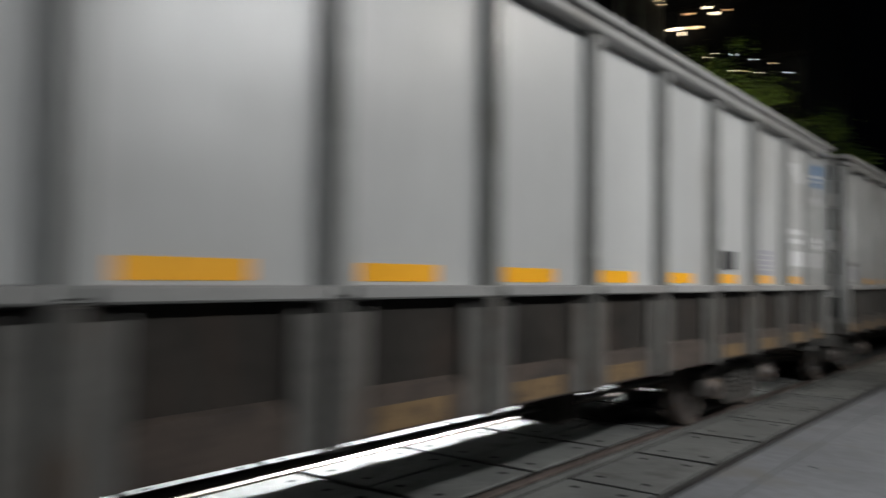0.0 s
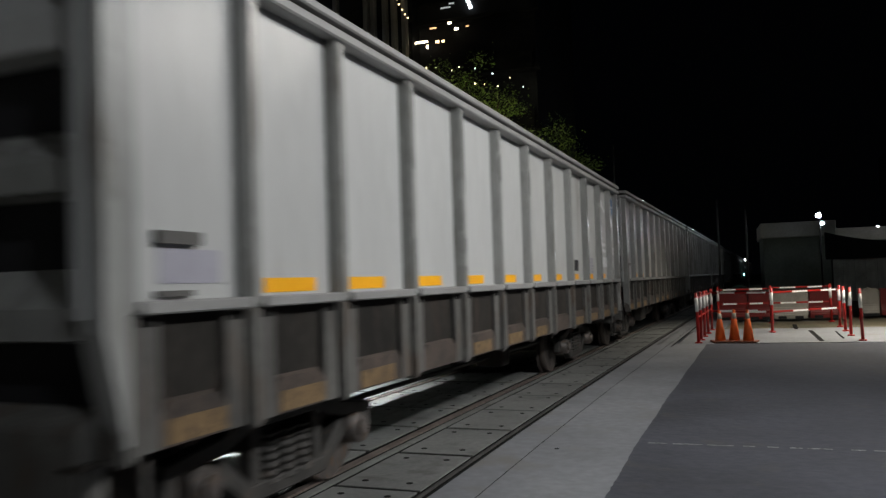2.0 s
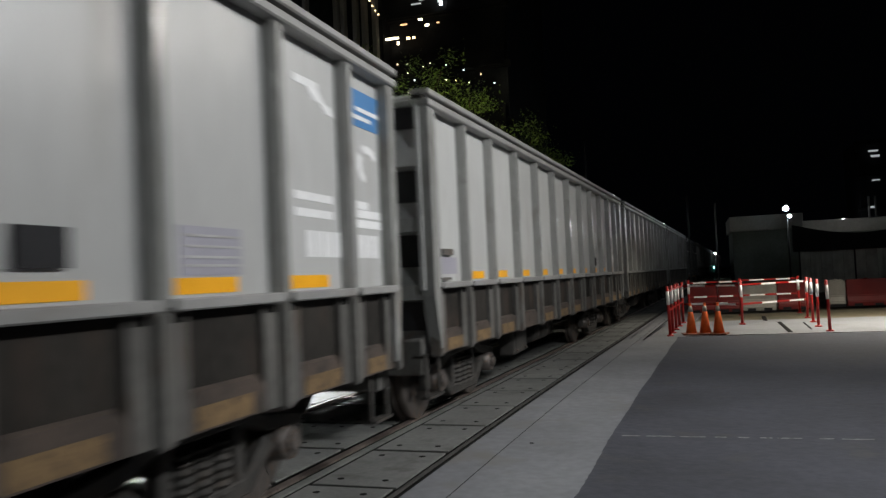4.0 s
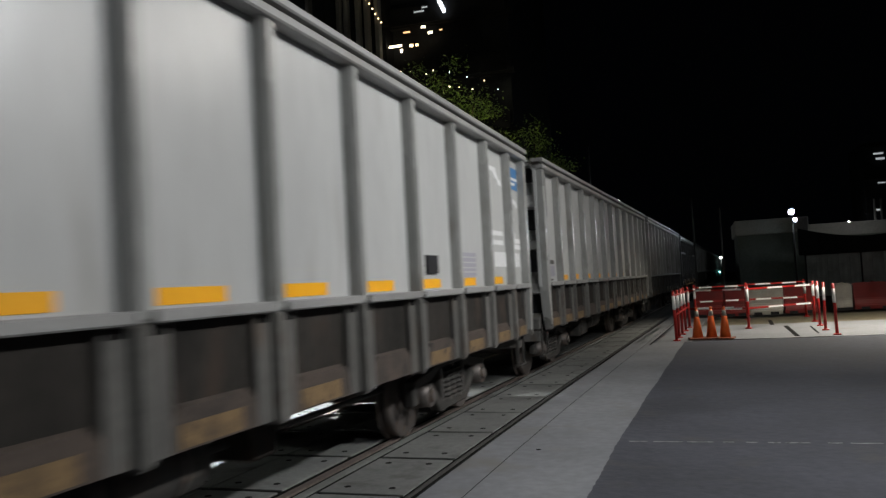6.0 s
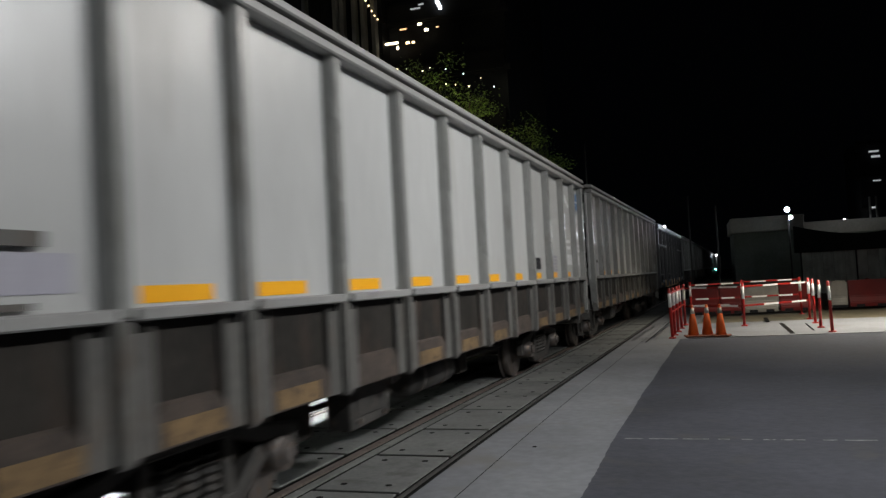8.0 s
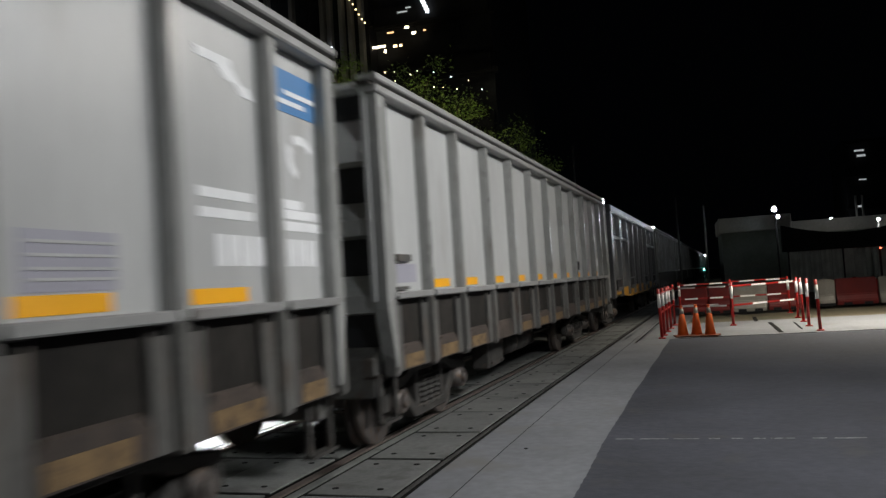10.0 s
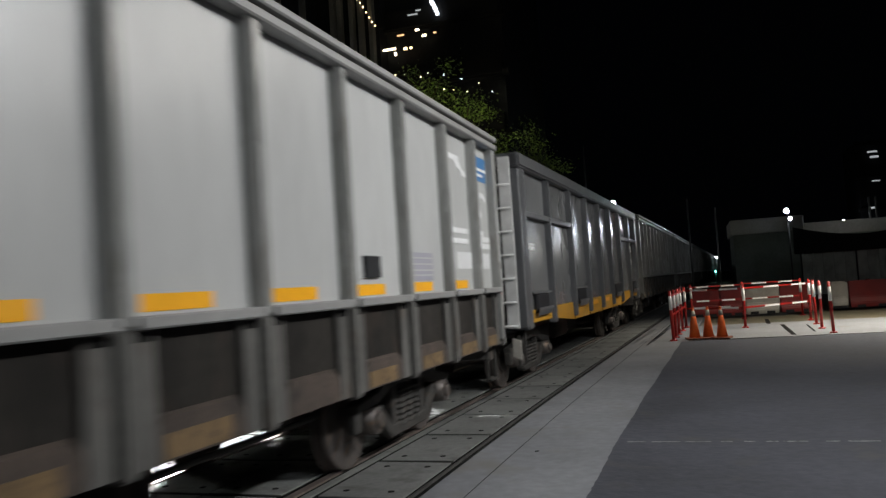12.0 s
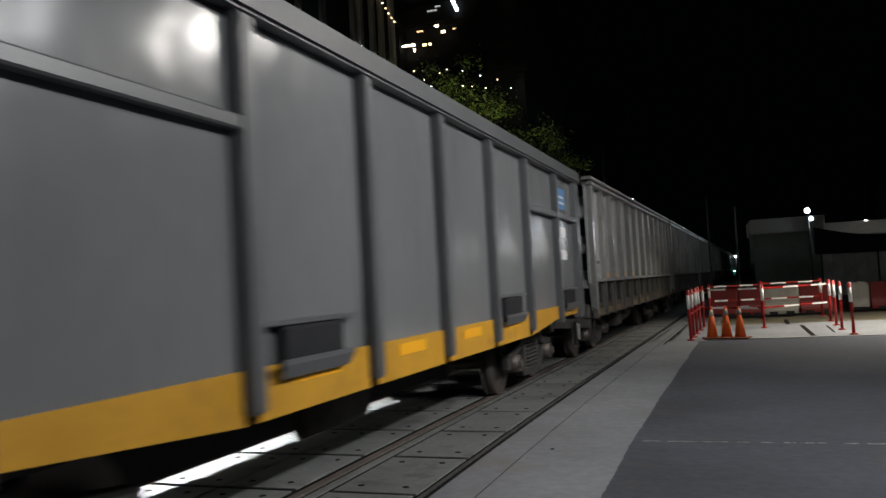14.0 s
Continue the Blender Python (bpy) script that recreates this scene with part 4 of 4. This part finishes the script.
for x, z, w, h in ((-24.75, 17.25, 0.62, 0.26), (-23.85, 17.4, 0.55, 0.24), (-22.4, 17.5, 0.35, 0.2), (-21.6, 16.9, 0.34, 0.13), (-18.8, 15.35, 0.34, 0.12), (-29.0, 19.2, 1.6, 0.16), (-26.7, 19.1, 0.9, 0.14)):
    bm = bmesh.new()
    box(bm, (x, 41.9, z), (x + w, 42.0, z + h))
    part("lit_fitting", bm, G_COOL, office, "small bright lamp fitting")

flats = tower("apartment_tower", -16.5, -9.5, 44, 30, 9, "dark apartment tower with a few lit balconies", 12)
LIT = ((-16.75, -15.50, 15.45, 0.22, G_WARM2), (-15.85, -15.7, 15.1, 0.36, G_WARM2), (-15.27, -15.0, 15.35, 0.25, G_WARM), (-14.9, -14.7, 15.35, 0.22, G_WARM), (-15.6, -15.1, 16.2, 0.15, G_WARM3), (-14.5, -14.2, 16.35, 0.22, G_WARM2), (-14.1, -13.8, 15.95, 0.25, G_WARM2), (-13.4, -13.2, 16.05, 0.13, G_WARM3), (-14.9, -14.15, 17.3, 0.15, G_DIM), (-14.4, -14.0, 17.5, 0.15, G_DIM))
for x0, x1, z, h, g in LIT:
    bm = bmesh.new()
    box(bm, (x0, 43.4, z), (x0 + (x1 - x0) * 0.8, 43.45, z + h * 0.55))
    part("lit_window", bm, g, flats, "lit window")
for k in range(6):
    bm = bmesh.new()
    z = 18.25 - 0.2 * k
    box(bm, (-13.55 + 0.08 * k, 43.3, z - 0.22), (-13.38 + 0.08 * k, 43.38, z))
    part("lit_edge", bm, G_COOL, flats, "bright slanting strip light")
rng = random.Random(5)
for k in range(13):
    x, z = -16.0 + 0.46 * k + rng.uniform(-0.3, 0.3), 13.9 - 0.1 * k + rng.uniform(-1.0, 0.4)
    bm = bmesh.new()
    w = rng.uniform(0.04, 0.08)
    box(bm, (x, 43.4, z), (x + w, 43.45, z + rng.uniform(0.04, 0.07)))
    part("lit_window", bm, rng.choice((G_WARM, G_WARM2, G_COOL, G_COOL)), flats, "lit window")
for k in range(3, 8):
    bm = bmesh.new()
    box(bm, (-16.4, 43.5, 3.4 * k - 0.3), (-9.6, 43.64, 3.4 * k + 0.75))
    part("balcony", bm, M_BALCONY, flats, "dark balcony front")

mast = tower("far_tower", 16.4, 22, 91, 13.6, 4, "far dark tower with a few lit windows", 8)
for x, z, w, h in ((17.3, 12.3, 0.9, 0.18), (17.5, 11.75, 0.8, 0.22), (17.5, 9.35, 0.7, 0.12), (16.6, 5.4, 1.6, 0.1), (17.2, 6.6, 0.4, 0.2)):
    bm = bmesh.new()
    box(bm, (x, 90.5, z), (x + w, 90.6, z + h))
    part("lit_window", bm, G_DIM, mast, "lit window")
for x in (17.0, 17.6):
    bm = bmesh.new()
    tube(bm, (x, 90.3, -0.08), (x, 90.3, 7.8), 0.1, seg=8)
    part("mast_pipe", bm, M_PLASTER, mast)


# ---- tree behind the train ----
def tree(x, y, h, spread, seed, label):
    rng = random.Random(seed)
    t = thing("tree", label, "tree", "trees", pose(x, y, -0.08))
    bm = bmesh.new()
    tube(bm, (0, 0, 0), (0.1, 0.1, h * 0.45), 0.26, 0.17, 10)
    tips = []
    for k in range(11):
        a = k * 2.399 + rng.uniform(-0.3, 0.3)
        z0 = h * rng.uniform(0.30, 0.45)
        r = spread * rng.uniform(0.45, 0.95)
        tip = Vector((r * math.cos(a), r * math.sin(a), h * rng.uniform(0.55, 0.95)))
        mid = Vector((tip.x * 0.45, tip.y * 0.45, (z0 + tip.z) / 2 + 0.3))
        tube(bm, (0.1, 0.1, z0), mid, 0.10, 0.06, 7)
        tube(bm, mid, tip, 0.06, 0.02, 6)
        tips += [tip, mid.lerp(tip, 0.55)]
    part("trunk", bm, M_BARK, t)
    verts, faces = [], []
    for tip in tips:
        for _ in range(9):
            c = tip + Vector((rng.gauss(0, 0.75), rng.gauss(0, 0.75), rng.gauss(0, 0.5)))
            for _ in range(60):
                p = c + Vector((rng.gauss(0, 0.32), rng.gauss(0, 0.32), rng.gauss(0, 0.22)))
                u = Vector((rng.gauss(0, 1), rng.gauss(0, 1), rng.gauss(0, 0.6))).normalized()
                w = u.cross(Vector((rng.gauss(0, 1), rng.gauss(0, 1), rng.gauss(0, 1)))).normalized()
                s = rng.uniform(0.045, 0.09)
                i = len(verts)
                verts += [p - u * s, p + w * s * 0.45, p + u * s, p - w * s * 0.45]
                faces.append((i, i + 1, i + 2, i + 3))
    me = bpy.data.meshes.new("crown")
    me.from_pydata([tuple(v) for v in verts], [], faces)
    me.materials.append(M_LEAF)
    tagged(part("crown", me, None, t, "uneven crown of small green leaves"), kind="stuff")
    return t


tree(-13.2, 35, 12.1, 3.6, 3, "leafy green tree behind the train, lit from below")
tree(-10.9, 37, 10.5, 3.1, 21, "leafy yellow-green tree behind the train, lit from below")
tree(-8.9, 41, 8.9, 2.8, 8, "leafy green tree behind the train, mostly dark")

# ---- lamps ----
for p, aim, watts, colour, spread in STREET_LAMPS:
    # the added fill gets the same pole and head as the inferred lamps
    t = thing("street_lamp", "tall grey lamp on a straight pole out of view, inferred or added as fill", "street lamp", "street lamps", pose(p[0], p[1], 0))
    bm = bmesh.new()
    tube(bm, (0.6, 0, 0), (0.6, 0, p[2] + 0.15), 0.09, 0.06, 12)
    tube(bm, (0.6, 0, p[2] + 0.12), (0.1, 0, p[2] + 0.16), 0.04, 0.04, 8)
    part("pole", bm, M_POLE, t)
    bm = bmesh.new()
    box(bm, (-0.3, -0.14, p[2] + 0.10), (0.3, 0.14, p[2] + 0.2))
    bev(bm, 0.03)
    part("head", bm, M_POLE, t)
    bm = bmesh.new()
    box(bm, (-0.24, -0.11, p[2] + 0.085), (0.24, 0.11, p[2] + 0.099))
    part("lens", bm, G_LAMP, t, "glowing lamp lens")
    lamp = bpy.data.lights.new("street_light", "AREA")
    lamp.shape, lamp.size, lamp.size_y, lamp.energy, lamp.color, lamp.spread = "RECTANGLE", 0.5, 0.3, watts, colour, radians(spread)
    new("street_light", lamp).matrix_basis = look((p[0], p[1], p[2] + 0.06), aim)


# ---- what moves ----
def motions():
    step = 0.12
    n = int(14.0 / step) + 1
    times = [i * step for i in range(n)] + [14.0]
    for ob, s0, length in wagons:
        rows = []
        for t in [0.5 * i for i in range(29)]:
            s = s0 + train_at(t)
            a, b = along(s + 2.0, MID).translation, along(s + length - 2.0, MID).translation
            d = (b - a).normalized()
            rows.append((t, Matrix.Translation(a - d * 2.0) @ Matrix.Rotation(math.atan2(-d.x, d.y), 4, "Z")))
        walk(ob, rows)
        for bg in ob.children:
            for ws in bg.children:
                if ws.name.startswith("wheelset"):
                    c = ws.matrix_basis.translation.copy()
                    walk(ws, [(t, Matrix.Translation(c) @ Matrix.Rotation(-(train_at(t) - train_at(0)) / 0.405, 4, "X")) for t in times])


motions()
